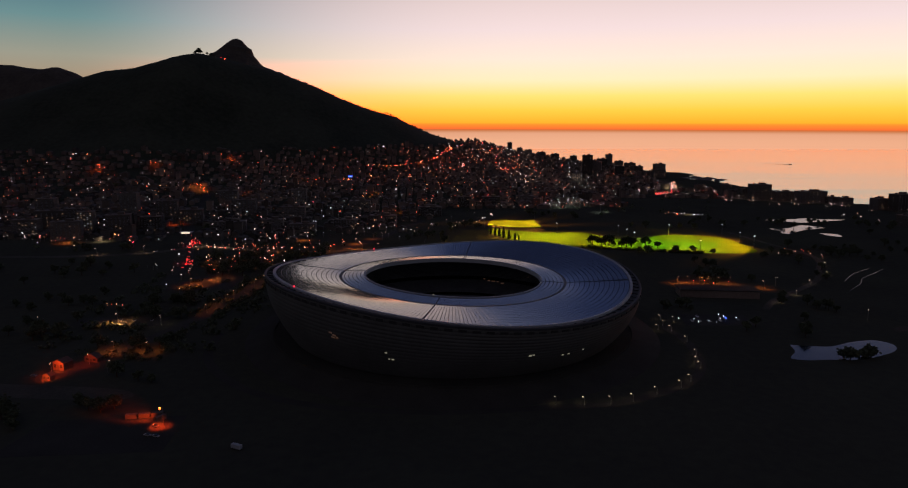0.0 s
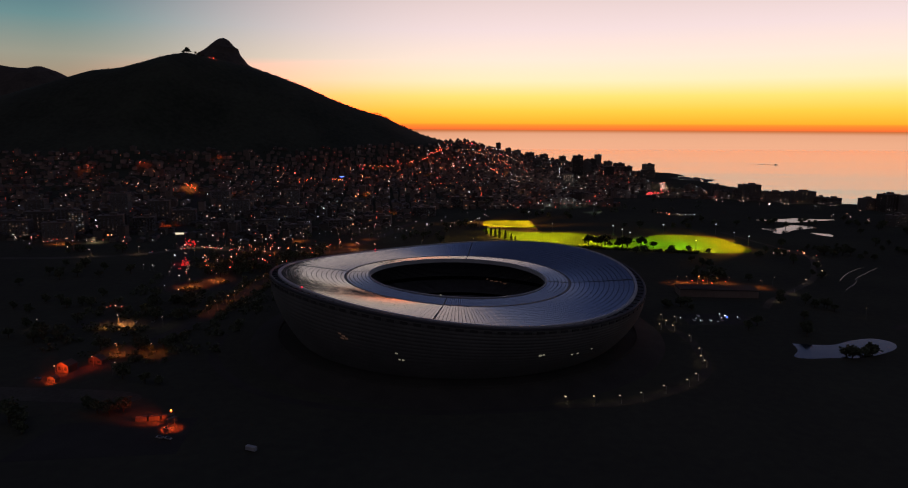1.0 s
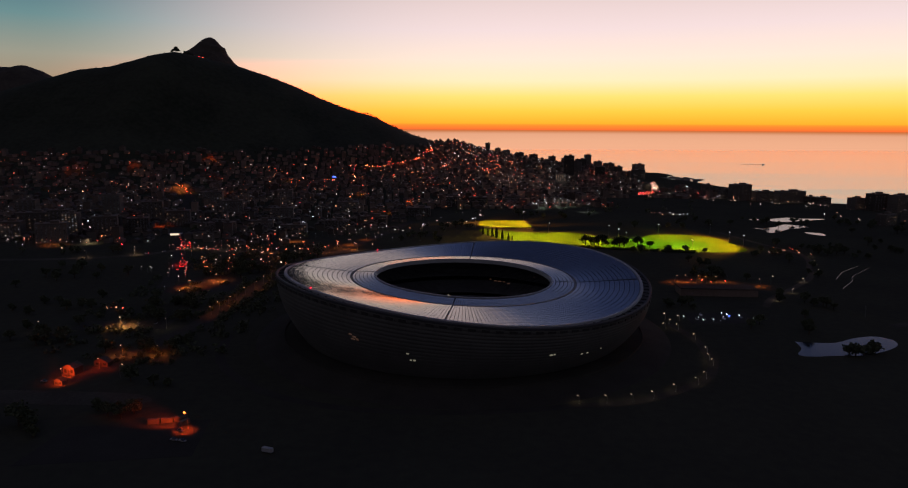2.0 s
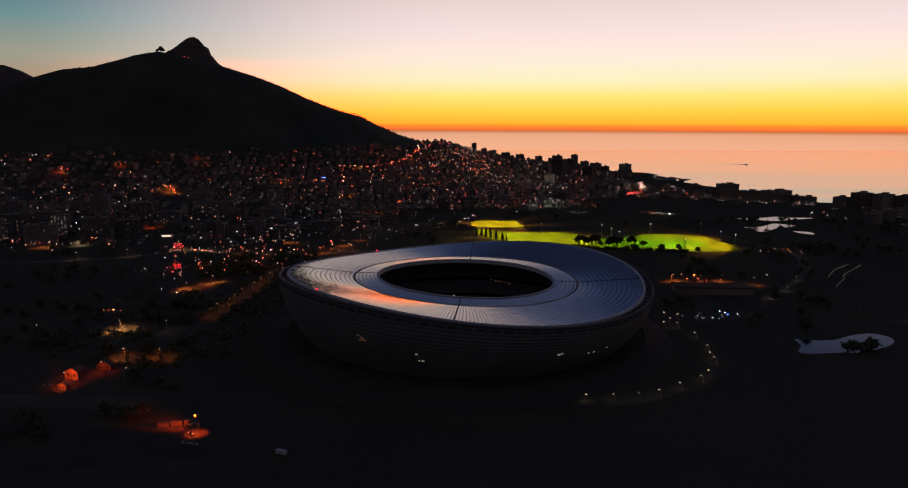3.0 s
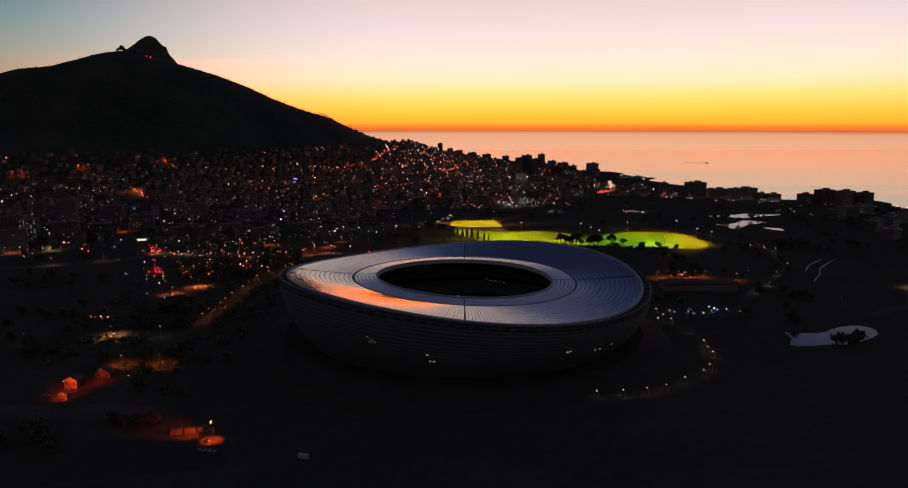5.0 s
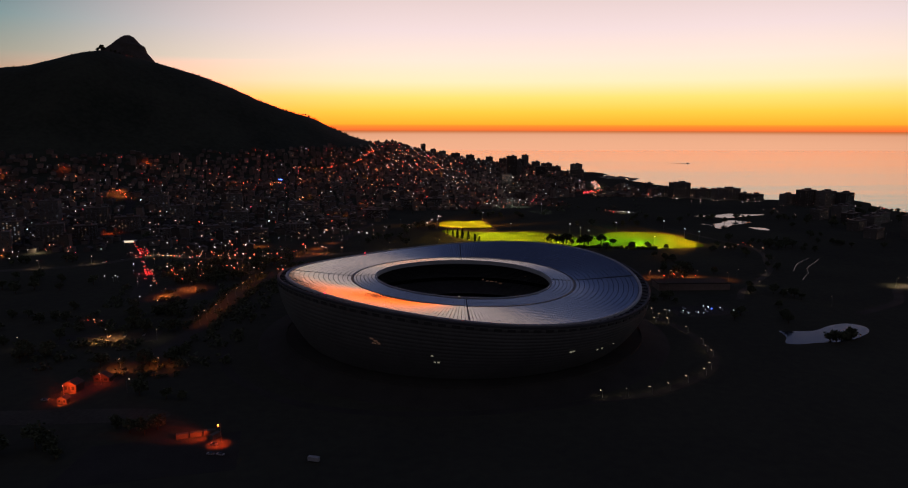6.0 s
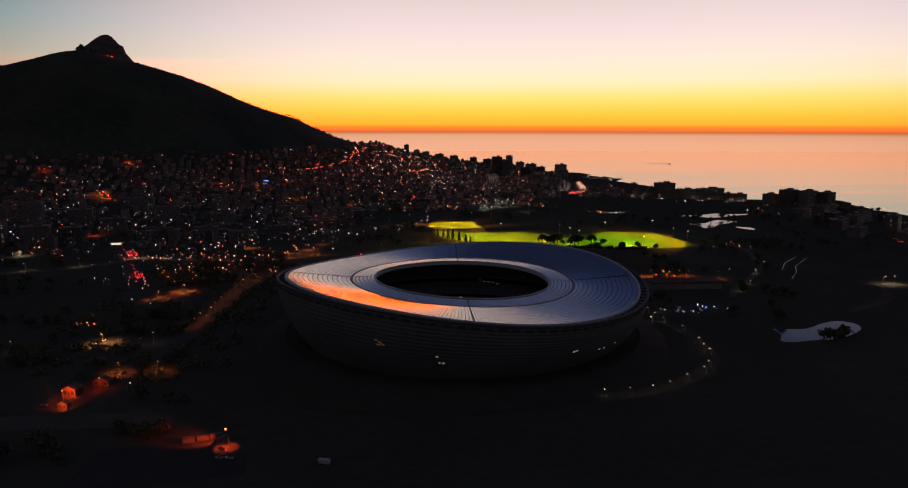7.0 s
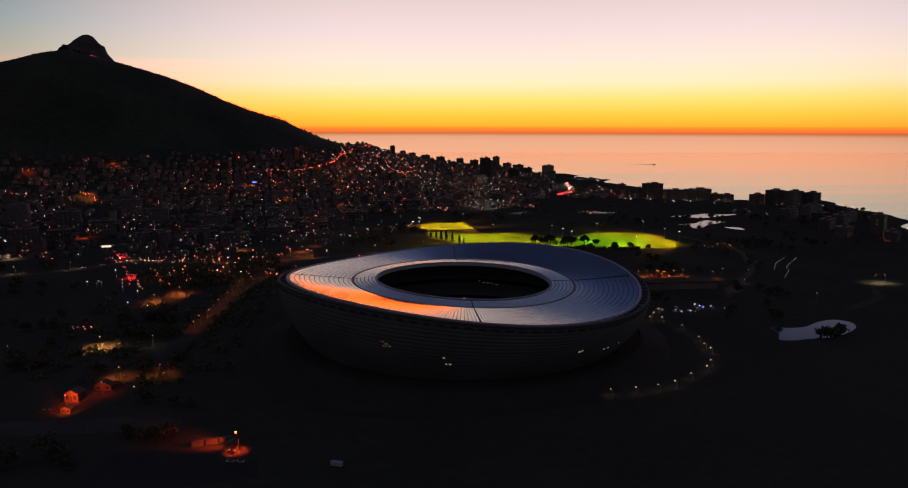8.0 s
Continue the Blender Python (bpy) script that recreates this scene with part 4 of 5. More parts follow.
def light_turf(ring, gap, tone, wide=1.9):
    """Shielded beams from the nearest masts, aimed evenly over the turf and kept below the horizontal."""
    for i in range(24):
        for j in range(18):
            x, y = 30 + gap * (i + 0.5 * (j % 2)), 410 + gap * j
            if not inside(x, y, ring):
                continue
            mx, my = min(MASTS, key=lambda m: abs(math.hypot(x - m[0], y - m[1]) - 26))
            d = math.hypot(x - mx, y - my)
            dip, reach = math.degrees(math.atan2(15.1, d)), math.degrees(math.atan2(gap * (wide if x > 90 else min(wide, 1.2)), math.hypot(d, 15)))
            color, power = tone(x, y)
            flood((mx + (x - mx) / d * 1.2, my + (y - my) / d * 1.2, 15.0), (x, y, 0), color, power * (d * d + 220) ** 1.5 * 3.7 * (gap / 26) ** 1.6, 2 * min(reach, dip * 0.92))


def main_tone(x, y):
    if x > 362:
        return (1.0, 0.38, 0.03), 4.2
    if x > 300 and y > 505:
        return (1.0, 0.5, 0.05), 2.0
    if 290 < x and y < 470:
        return (1.0, 0.62, 0.12), 3.6
    if x > 262:
        return (0.5, 1.0, 0.08), 1.5
    if x > 215:
        return (0.9, 0.95, 0.08), 1.0
    if x < 100 and y > 590:
        return (1.0, 0.45, 0.04), 1.2
    return (1.0, 0.55, 0.05), 2.7 if math.hypot(x - 150, y - 560) < 45 else 1.7


light_turf(TURF_MAIN, 21.0, main_tone, 2.3)
light_turf(TURF_UPPER, 26.0, lambda x, y: (YELLOW, 4.6), 1.3)

# ---------------------------------------------------------------- cars
def car(label):
    t = thing("car", label, "car", group="cars on the road")
    bm = bmesh.new()
    vs = box_mesh(bm, 1.8, 4.3, 0.62, Matrix.Translation((0, 0, 0.32)))
    bmesh.ops.bevel(bm, geom=bm.edges[:], offset=0.16, segments=2, affect="EDGES")
    part("body", bm, M_CAR, t)
    bm = bmesh.new()
    vs = box_mesh(bm, 1.55, 2.3, 0.55, Matrix.Translation((0, -0.2, 0.92)))
    for v in vs:
        if v.co.z > 1.2:
            v.co.x *= 0.8
            v.co.y = -0.2 + (v.co.y + 0.2) * 0.65
    part("cabin", bm, M_PANE, t, "dark glass cabin")
    for x in (-0.82, 0.82):
        for y in (-1.35, 1.35):
            bm = bmesh.new()
            rod(bm, (x - 0.1, y, 0.33), (x + 0.1, y, 0.33), 0.33, None, 10)
            part("wheel", bm, M_TYRE, t)
    for x in (-0.65, 0.65):
        bm = bmesh.new()
        box_mesh(bm, 0.5, 0.14, 0.26, Matrix.Translation((x, -2.16, 0.62)), bevel=0.03)
        part("tail_light", bm, L_RED, t)
        bm = bmesh.new()
        box_mesh(bm, 0.42, 0.14, 0.24, Matrix.Translation((x, 2.16, 0.55)), bevel=0.03)
        part("headlight", bm, L_WARM, t)
    return t


CAR = car("car with glowing lights on the road")


def along(points, count, side, source, flip=False):
    line = smooth_line(points)
    lens = [0.0]
    for p, q in zip(line, line[1:]):
        lens.append(lens[-1] + math.hypot(q[0] - p[0], q[1] - p[1]))
    for k in range(count):
        d = lens[-1] * (k + RNG.uniform(0.2, 0.8)) / count
        i = max(1, next((j for j, v in enumerate(lens) if v >= d), len(lens) - 1))
        p, q = Vector(line[i - 1]), Vector(line[i])
        t = (q - p).normalized()
        u = (d - lens[i - 1]) / max(0.01, lens[i] - lens[i - 1])
        c = p + (q - p) * u + Vector((-t.y, t.x)) * side
        ang = math.degrees(math.atan2(t.y, t.x)) - 90 + (180 if flip else 0)
        copy_thing(source, pose(c.x, c.y, land(c.x, c.y) + 0.08, 0, 0, ang))


CAR.matrix_basis = pose(-306, 284, 0.08, 0, 0, 18)
for side in (-2.0, -5.2):
    along([(-310, 296), (-326, 336)], 5, side, CAR)
along([(-314, 303), (-322, 325)], 3, -8.4, CAR)
along([(-330, 346), (-362, 424)], 3, -3.0, CAR)
for side in (-2.2, -5.6, -9.0, -12.4):
    along([(-364, 436), (-382, 476)], 4, side, CAR)
along([(-386, 482), (-420, 560)], 4, -3.0, CAR)
along([(-285, 268), (-298, 306)], 4, 6.0, CAR, True)
along([(-300, 312), (-374, 453)], 3, 4.0, CAR, True)
along([(-390, 376), (-340, 425)], 4, 2.5, CAR, True)
along([(-340, 425), (-291, 405), (-240, 396)], 7, 2.5, CAR, True)
along([(446, 1184), (512, 1255)], 12, -2.0, CAR)
along([(446, 1184), (512, 1255)], 8, 3.0, CAR, True)
PARKED = ((-133, -132, 60), (-132, -143, 75), (-127, -144, 70), (222, 96, 0), (228, 96, 0), (236, 96, 0), (230, 110, 180), (246, 98, 0), (252, 104, 180), (262, 102, 0), (-262, 68, 10), (-250, 68, 10), (-236, 70, 10), (-250, -62, 80))


def parked_car():
    t = thing("parked_car", "parked car with its lights off", "car", group="parked cars")
    for o in CAR.children:
        if "light" in o.name:
            continue
        c = o.copy()
        scene.collection.objects.link(c)
        c.parent = t
    return t


van = thing("van", "pale delivery van parked on the dark grass", "van", (-79, -155, 0), 70)
bm = bmesh.new()
box_mesh(bm, 2.2, 6.0, 2.3, Matrix.Translation((0, 0, 0.4)), bevel=0.2)
part("body", bm, M_RIM, van)
bm = bmesh.new()
box_mesh(bm, 1.9, 0.2, 0.8, Matrix.Translation((0, 2.95, 1.6)), bevel=0.05)
part("windscreen", bm, M_PANE, van)
for wx in (-0.95, 0.95):
    for wy in (-1.9, 1.9):
        bm = bmesh.new()
        rod(bm, (wx - 0.14, wy, 0.4), (wx + 0.14, wy, 0.4), 0.4, None, 10)
        part("wheel", bm, M_TYRE, van)
beacon = thing("beacon_post", "short post with a blue lamp in the car park", "lamp", (250, 97, 0.05))
bm = bmesh.new()
rod(bm, (0, 0, 0), (0, 0, 3), 0.1)
part("post", bm, M_POLE, beacon)
bm = bmesh.new()
ball(bm, (0, 0, 3.2), 0.6)
part("lamp_glass", bm, L_BLUE, beacon)
PARK = parked_car()
PARK.matrix_basis = pose(PARKED[0][0], PARKED[0][1], 0.08, 0, 0, PARKED[0][2])
for x, y, a in PARKED[1:]:
    copy_thing(PARK, pose(x, y, 0.08, 0, 0, a))


# ---------------------------------------------------------------- near yard on the west
def hut(x, y, w, d, h, turn, label, watts):
    t = thing("hut", label, "hut", (x, y, 0), turn)
    bm = bmesh.new()
    box_mesh(bm, w, d, h)
    part("wall", bm, M_WALL_B, t)
    bm = bmesh.new()
    v = [bm.verts.new(p) for p in ((-w / 2 - 0.4, -d / 2 - 0.4, h), (w / 2 + 0.4, -d / 2 - 0.4, h), (w / 2 + 0.4, d / 2 + 0.4, h), (-w / 2 - 0.4, d / 2 + 0.4, h), (0, -d / 2 - 0.4, h + w * 0.28), (0, d / 2 + 0.4, h + w * 0.28))]
    for f in ((0, 1, 4), (1, 2, 5, 4), (2, 3, 5), (3, 0, 4, 5), (3, 2, 1, 0)):
        bm.faces.new([v[i] for i in f])
    part("roof", bm, M_ROOF, t)
    for px in (-w * 0.27, w * 0.27):
        bm = bmesh.new()
        box_mesh(bm, w * 0.2, 0.12, h * 0.45, Matrix.Translation((px, -d / 2 - 0.02, h * 0.35)))
        part("window", bm, M_PANE, t)
    bm = bmesh.new()
    box_mesh(bm, w * 0.16, 0.14, h * 0.72, Matrix.Translation((0, -d / 2 - 0.02, 0.02)))
    part("door", bm, M_FRAME, t)
    return t


RED_GLOW = (1.0, 0.085, 0.012)
hut(-240, -46, 9, 8, 5.2, -12, "small gabled hut lit orange by a yard lamp", 0)
hut(-228, -30, 11, 5, 3.2, -12, "long low shed lit orange from one side", 0)
hut(-237, -66, 6, 4, 3.0, -12, "small outbuilding lit orange", 0)
put_lamp(LAMP_O, -241, -57, 10, (1.0, 0.06, 0.008), 3500)
put_lamp(LAMP_O, -227, -37, 10, (1.0, 0.06, 0.008), 2500)
flood((-239, -58, 6.0), (-240, -49, 2.4), (1.0, 0.065, 0.008), 26000, 100)
flood((-236, -74, 5.0), (-237, -68, 1.5), RED_GLOW, 12000, 90)
flood((-232, -40, 5.0), (-229, -33, 1.5), (1.0, 0.06, 0.008), 2500, 90)


def container(x, y, turn, label):
    t = thing("container", label, "container", (x, y, 0.05), turn, "site containers")
    bm = bmesh.new()
    ribs = [(-3 + k * 0.2, (1.2, 1.2, 1.14, 1.14)[k % 4]) for k in range(31)]
    outline = [(x, -y) for x, y in ribs] + [(x, y) for x, y in reversed(ribs)]
    low = [bm.verts.new((x, y, 0)) for x, y in outline]
    top = [bm.verts.new((x, y, 2.6)) for x, y in outline]
    bm.faces.new(top)
    for i in range(len(low)):
        j = (i + 1) % len(low)
        bm.faces.new((low[i], low[j], top[j], top[i]))
    part("body", bm, M_WALL_B, t)
    bm = bmesh.new()
    box_mesh(bm, 0.08, 2.2, 2.3, Matrix.Translation((3.03, 0, 0.12)))
    part("door", bm, M_FRAME, t)
    return t


for x, y, a in ((-152, -122, 12), (-145, -120.5, 10), (-138.5, -118.5, 14), (-134.5, -123, 60)):
    container(x, y, a, "ribbed site container in orange lamplight")
yard = street_lamp("tall yard lamp with a glaring orange light", L_BRIGHT, 10.6, "")
# added glowing ball stands in for the glare round the lamp head
bm = bmesh.new()
ball(bm, (0, -1.7, 9.9), 0.65)
part("lamp_globe", bm, L_GLARE, yard, "glowing orange globe standing in for the lamp's glare")
yard.matrix_basis = pose(-130, -129, 0, 0, 0, -30)
point_light(-131, -131.2, 8.6, (1.0, 0.075, 0.008), 22000, cone=84)
flood((-133, -130, 9.0), (-147, -122, 1.2), (1.0, 0.075, 0.008), 52000, 60)

# ---------------------------------------------------------------- city
WINDOW_MESHES = {}


def window_mesh(lit):
    if lit not in WINDOW_MESHES:
        verts = [(-0.9, 0, -0.75), (0.9, 0, -0.75), (0.9, 0, 0.75), (-0.9, 0, 0.75), (-0.9, -0.12, -0.75), (0.9, -0.12, -0.75), (0.9, -0.12, 0.75), (-0.9, -0.12, 0.75),
                 (-0.75, -0.06, -0.6), (0.75, -0.06, -0.6), (0.75, -0.06, 0.6), (-0.75, -0.06, 0.6), (-0.75, -0.12, -0.6), (0.75, -0.12, -0.6), (0.75, -0.12, 0.6), (-0.75, -0.12, 0.6)]
        frame_faces = [(0, 1, 5, 4), (1, 2, 6, 5), (2, 3, 7, 6), (3, 0, 4, 7), (4, 5, 13, 12), (5, 6, 14, 13), (6, 7, 15, 14), (7, 4, 12, 15), (12, 13, 9, 8), (13, 14, 10, 9), (14, 15, 11, 10), (15, 12, 8, 11)]
        me = bpy.data.meshes.new("window")
        me.from_pydata(verts, [], frame_faces + [(8, 9, 10, 11)])
        me.materials.append(M_RIM)
        me.materials.append({0: M_PANE, 1: L_WINDOW, 2: L_COOLWIN}[lit])
        me.polygons[len(frame_faces)].material_index = 1
        WINDOW_MESHES[lit] = me
    return WINDOW_MESHES[lit]


def apartment(x, y, w, d, top, turn, label, lit=0.12, base=None, step_back=0.0, cap=56, group="apartment blocks"):
    """A block with floor bands, parapet, lift house and its windows on the two sides that the walk sees."""
    z0 = (land(x, y) if base is None else base) - 0.6
    h = top - z0
    t = thing("apartment_building", label, "building", (x, y, z0), turn, group)
    bm = bmesh.new()
    box_mesh(bm, w, d, h)
    part("wall", bm, M_WALL_B, t)
    bm = bmesh.new()
    box_mesh(bm, w + 0.5, d + 0.5, 0.3)
    slab = part("floor_slab", bm, M_WALL_B, t)
    slab.location.z = 3.1
    for k in range(2, int(h / 3.1)):
        o = new("floor_slab", slab.data)
        o.parent = t
        o.location.z = k * 3.1
    bm = bmesh.new()
    box_mesh(bm, w + 0.7, d + 0.7, 0.9, Matrix.Translation((0, 0, h)))
    box_mesh(bm, w * 0.28, d * 0.4, 3.4 + step_back, Matrix.Translation((w * 0.12, 0, h + 0.8)))
    box_mesh(bm, w * 0.1, d * 0.2, 2.2, Matrix.Translation((-w * 0.3, 0, h + 0.8)))
    part("roof", bm, M_ROOF, t)
    floors, cols = max(1, int(h / 3.1)), max(2, int(w / 4.2))
    while floors * cols > cap:
        cols = max(2, cols - 1)
        if cols == 2:
            break
    for j in range(floors):
        for k in range(cols):
            pane = RNG.choice((1, 1, 1, 1, 1, 2)) if RNG.random() < lit else 0
            if y > 1150 and not pane and (j + k) % 5:
                continue
            o = new("window", window_mesh(pane))
            o.parent = t
            o.matrix_basis = pose(-w / 2 + (k + 0.5) * w / cols, -d / 2 - 0.02, j * 3.1 + 1.9)
    for j in range(0, floors, 2):
        o = new("window", window_mesh(1 if RNG.random() < lit else 0))
        o.parent = t
        o.matrix_basis = pose(-w / 2 - 0.02, 0, j * 3.1 + 1.9, 0, 0, -90)
    return t


SHORE_LABEL = "dark apartment block on the shore against the sunset sea"
for x, y, w, d, top, turn in ((595, 1150, 20, 16, 28, 5), (645, 1080, 42, 26, 35, 5), (690, 1062, 42, 20, 21, 6), (735, 1032, 62, 22, 25, 8), (790, 1004, 34, 18, 14, 10),
                              (818, 922, 26, 20, 22, 20), (845, 898, 36, 22, 33, 20), (878, 880, 36, 22, 32, 22), (908, 862, 30, 22, 30, 24), (624, 1110, 16, 14, 22, 0), (612, 1135, 14, 14, 17, 0),
                              (770, 1015, 18, 14, 15, 8)):
    apartment(x, y, w, d, top, turn, SHORE_LABEL, 0.06, base=0)
TOWER_LABEL = "tall dark apartment tower above the city roofs"
for x, y, w, d, top in ((142, 3031, 22, 18, 76), (331, 1565, 30, 20, 77), (498, 2192, 22, 18, 54), (595, 1800, 34, 22, 40), (352, 1580, 16, 16, 62), (470, 2180, 40, 20, 38), (540, 2000, 40, 20, 32),
                        (510, 2050, 30, 20, 36), (430, 2300, 34, 22, 36), (390, 2420, 30, 20, 38), (330, 2600, 34, 20, 38), (280, 2750, 40, 20, 40), (230, 2900, 34, 18, 45), (90, 2900, 30, 18, 62),
                        (60, 2750, 26, 18, 72), (190, 2980, 26, 18, 52), (575, 1720, 40, 20, 27), (545, 1880, 30, 20, 28), (20, 2600, 26, 16, 88), (450, 1700, 30, 20, 38), (400, 1850, 34, 18, 44), (250, 2000, 30, 18, 42)):
    apartment(x, y, w, d, top, RNG.uniform(-15, 15), TOWER_LABEL, 0.10, cap=50)
apartment(268, 1290, 26, 18, 42, 0, "floodlit white apartment tower with bright windows", 0.55, cap=60)
apartment(740, 470, 18, 18, 34, 35, "slim apartment tower beside the park with lit windows", 0.3, group="park-side blocks")
flood((796, 706, 1.5), (800, 712, 14), (1.0, 0.95, 0.85), 9000, 70)
flood((266, 1262, 12), (268, 1281, 28), (1.0, 0.95, 0.85), 11000, 100)
CITY_LABEL = "flat-roofed city building with a few lit windows"
for x, y, w, d, top, turn in ((-560, 470, 40, 18, 26, 20), (-510, 520, 34, 20, 30, 20), (-480, 560, 30, 18, 22, 20), (-600, 560, 30, 20, 34, 10), (-640, 500, 36, 18, 24, 10), (-450, 640, 36, 20, 24, 15),
                              (-350, 560, 40, 18, 16, 15), (-300, 600, 34, 16, 14, 10), (-240, 560, 40, 16, 13, 5), (-180, 600, 36, 18, 15, 0), (-130, 660, 44, 18, 14, 0), (-700, 640, 30, 20, 40, 10),
                              (-520, 700, 34, 20, 32, 15), (-400, 760, 36, 20, 28, 12), (-300, 720, 40, 18, 20, 8), (-60, 760, 40, 18, 17, 0), (-620, 760, 30, 22, 38, 10), (50, 900, 36, 18, 22, 0),
                              (-470, 860, 34, 20, 34, 10), (-200, 820, 40, 18, 20, 5), (0, 880, 30, 16, 24, 0), (-340, 900, 30, 20, 34, 10), (120, 960, 36, 18, 18, 0)):
    apartment(x, y, w, d, top, turn, CITY_LABEL, 0.08, group="city buildings")
for x, y, w, d, top, turn in ((740, 690, 34, 18, 18, 30), (765, 640, 30, 18, 17, 30), (720, 560, 34, 18, 16, 35), (690, 480, 30, 18, 15, 35), (760, 580, 30, 18, 20, 35), (800, 720, 26, 18, 20, 30), (730, 430, 30, 18, 14, 40), (840, 760, 30, 18, 16, 25), (820, 640, 34, 18, 17, 30)):
    apartment(x, y, w, d, top, turn, "low apartment block beside the park with lit windows", 0.07, group="park-side blocks")
for x, y, w, d, top, turn, lit in ((-640, 560, 46, 20, 30, 12, 0.3), (-560, 520, 22, 16, 34, 10, 0.3)):
    apartment(x, y, w, d, top, turn, "apartment block with rows of dim lit windows", lit, group="city buildings")
# lit yard beyond the turf
for x, y in ((169, 877), (184, 900), (193, 915), (205, 906), (218, 925), (231, 912), (258, 830)):
    o = copy_thing(MAST, pose(x, y, land(x, y), 0, 0, RNG.uniform(-30, 30)))
    point_light(x, y - 0.6, land(x, y) + 15, GREENISH, 16000, cone=120)
# long hall east of the stadium
hall = thing("training_hall", "long low hall with orange lamps behind", "hall", (272, 190, 0), -3)
bm = bmesh.new()
box_mesh(bm, 74, 22, 7)
part("wall", bm, M_WALL, hall)
bm = bmesh.new()
box_mesh(bm, 76, 24, 0.7, Matrix.Translation((0, 0, 7)))
part("roof", bm, M_ASPHALT, hall)
for k in range(18):
    bm = bmesh.new()
    box_mesh(bm, 0.6, 0.5, 6.6, Matrix.Translation((-35 + k * 4.1, -11.2, 0.1)))
    part("pilaster", bm, M_WALL, hall)
# petrol station canopy with a lit sign beside the boulevard
sta = thing("filling_station", "filling station with a glowing white canopy", "filling station", (-399, 503, 0), 8)
bm = bmesh.new()
box_mesh(bm, 18, 10, 0.4, Matrix.Translation((0, 0, 7.2)))
part("roof", bm, M_RIM, sta)
bm = bmesh.new()
box_mesh(bm, 12, 0.2, 2.6, Matrix.Translation((0, -5.2, 5.6)))
part("canopy_sign", bm, lamp_material("lit_canopy", (1.0, 0.8, 0.55), 1.1), sta, "glowing white canopy front")
for px in (-7, 0, 7):
    bm = bmesh.new()
    rod(bm, (px, 0, 0), (px, 0, 7.2), 0.3, None, 8)
    part("column", bm, M_POLE, sta)
sign = thing("rooftop_sign", "blue glowing bar sign above a roof", "sign", (-293, 1185, land(-293, 1185) + 16))
bm = bmesh.new()
box_mesh(bm, 9, 0.5, 2.0)
part("panel", bm, L_BLUE, sign)
bm = bmesh.new()
for px in (-3.5, 3.5):
    rod(bm, (px, 0.4, -16.5), (px, 0.4, 1), 0.2)
part("frame", bm, M_POLE, sign)


def free_city(x, y):
    """Where houses may stand."""
    if y < 455 or coast_x(y) - x < 45 or land(x, y) > 96:
        return False
    if x > -60 and y < 830 + 0.25 * max(0, x):
        return False
    if x > 330 and y < 1100:
        return False
    if y < 560 and x > -220:
        return False
    if 1130 < y < 1760 and coast_x(y) - x < 220 or 1700 < y < 2300 and x > 590 - 0.12 * (y - 1700):
        return False
    if math.hypot(x + 400, y - 500) < 26:
        return False
    for road in (ROAD_QUEUE, ROAD_SLOPE, ROAD_SHORE, ROAD_WEST):
        for p, q in zip(road, road[1:]):
            a, b, c = Vector(p), Vector(q), Vector((x, y))
            u = max(0, min(1, (c - a).dot(b - a) / (b - a).length_squared))
            if (c - a - (b - a) * u).length < (42 if road is ROAD_SHORE else 17):
                return False
    return True


def house_shape(w, d, H, tall, rng):
    """Walls, and a flat roof with parapet and stair house or a pitched roof: vertices and faces about the house's own foot."""
    def ring(gx, gy, z):
        return [(-gx, -gy, z), (gx, -gy, z), (gx, gy, z), (-gx, gy, z)]
    sides = [(i, (i + 1) % 4, 4 + (i + 1) % 4, 4 + i) for i in range(4)]
    wv = ring(w / 2, d / 2, 0) + ring(w / 2, d / 2, H)
    if tall:
        rv = ring(w / 2 + 0.2, d / 2 + 0.2, H - 0.05) + ring(w / 2 + 0.2, d / 2 + 0.2, H + 0.8)
        rv += ring(w / 6, d / 6, H + 0.7) + ring(w / 6, d / 6, H + 3.4)
        rq = sides + [(4, 5, 6, 7)] + [tuple(8 + i for i in q) for q in sides] + [(12, 13, 14, 15)]
    else:
        rise, inset = rng.uniform(1.6, 2.8), rng.choice((0.0, w * 0.3))
        rv = ring(w / 2 + 0.5, d / 2 + 0.5, H - 0.1) + [(0, -d / 2 - 0.5 + inset, H + rise), (0, d / 2 + 0.5 - inset, H + rise)]
        rq = [(0, 1, 4), (1, 2, 5, 4), (2, 3, 5), (3, 0, 4, 5)]
    return wv, sides, rv, rq


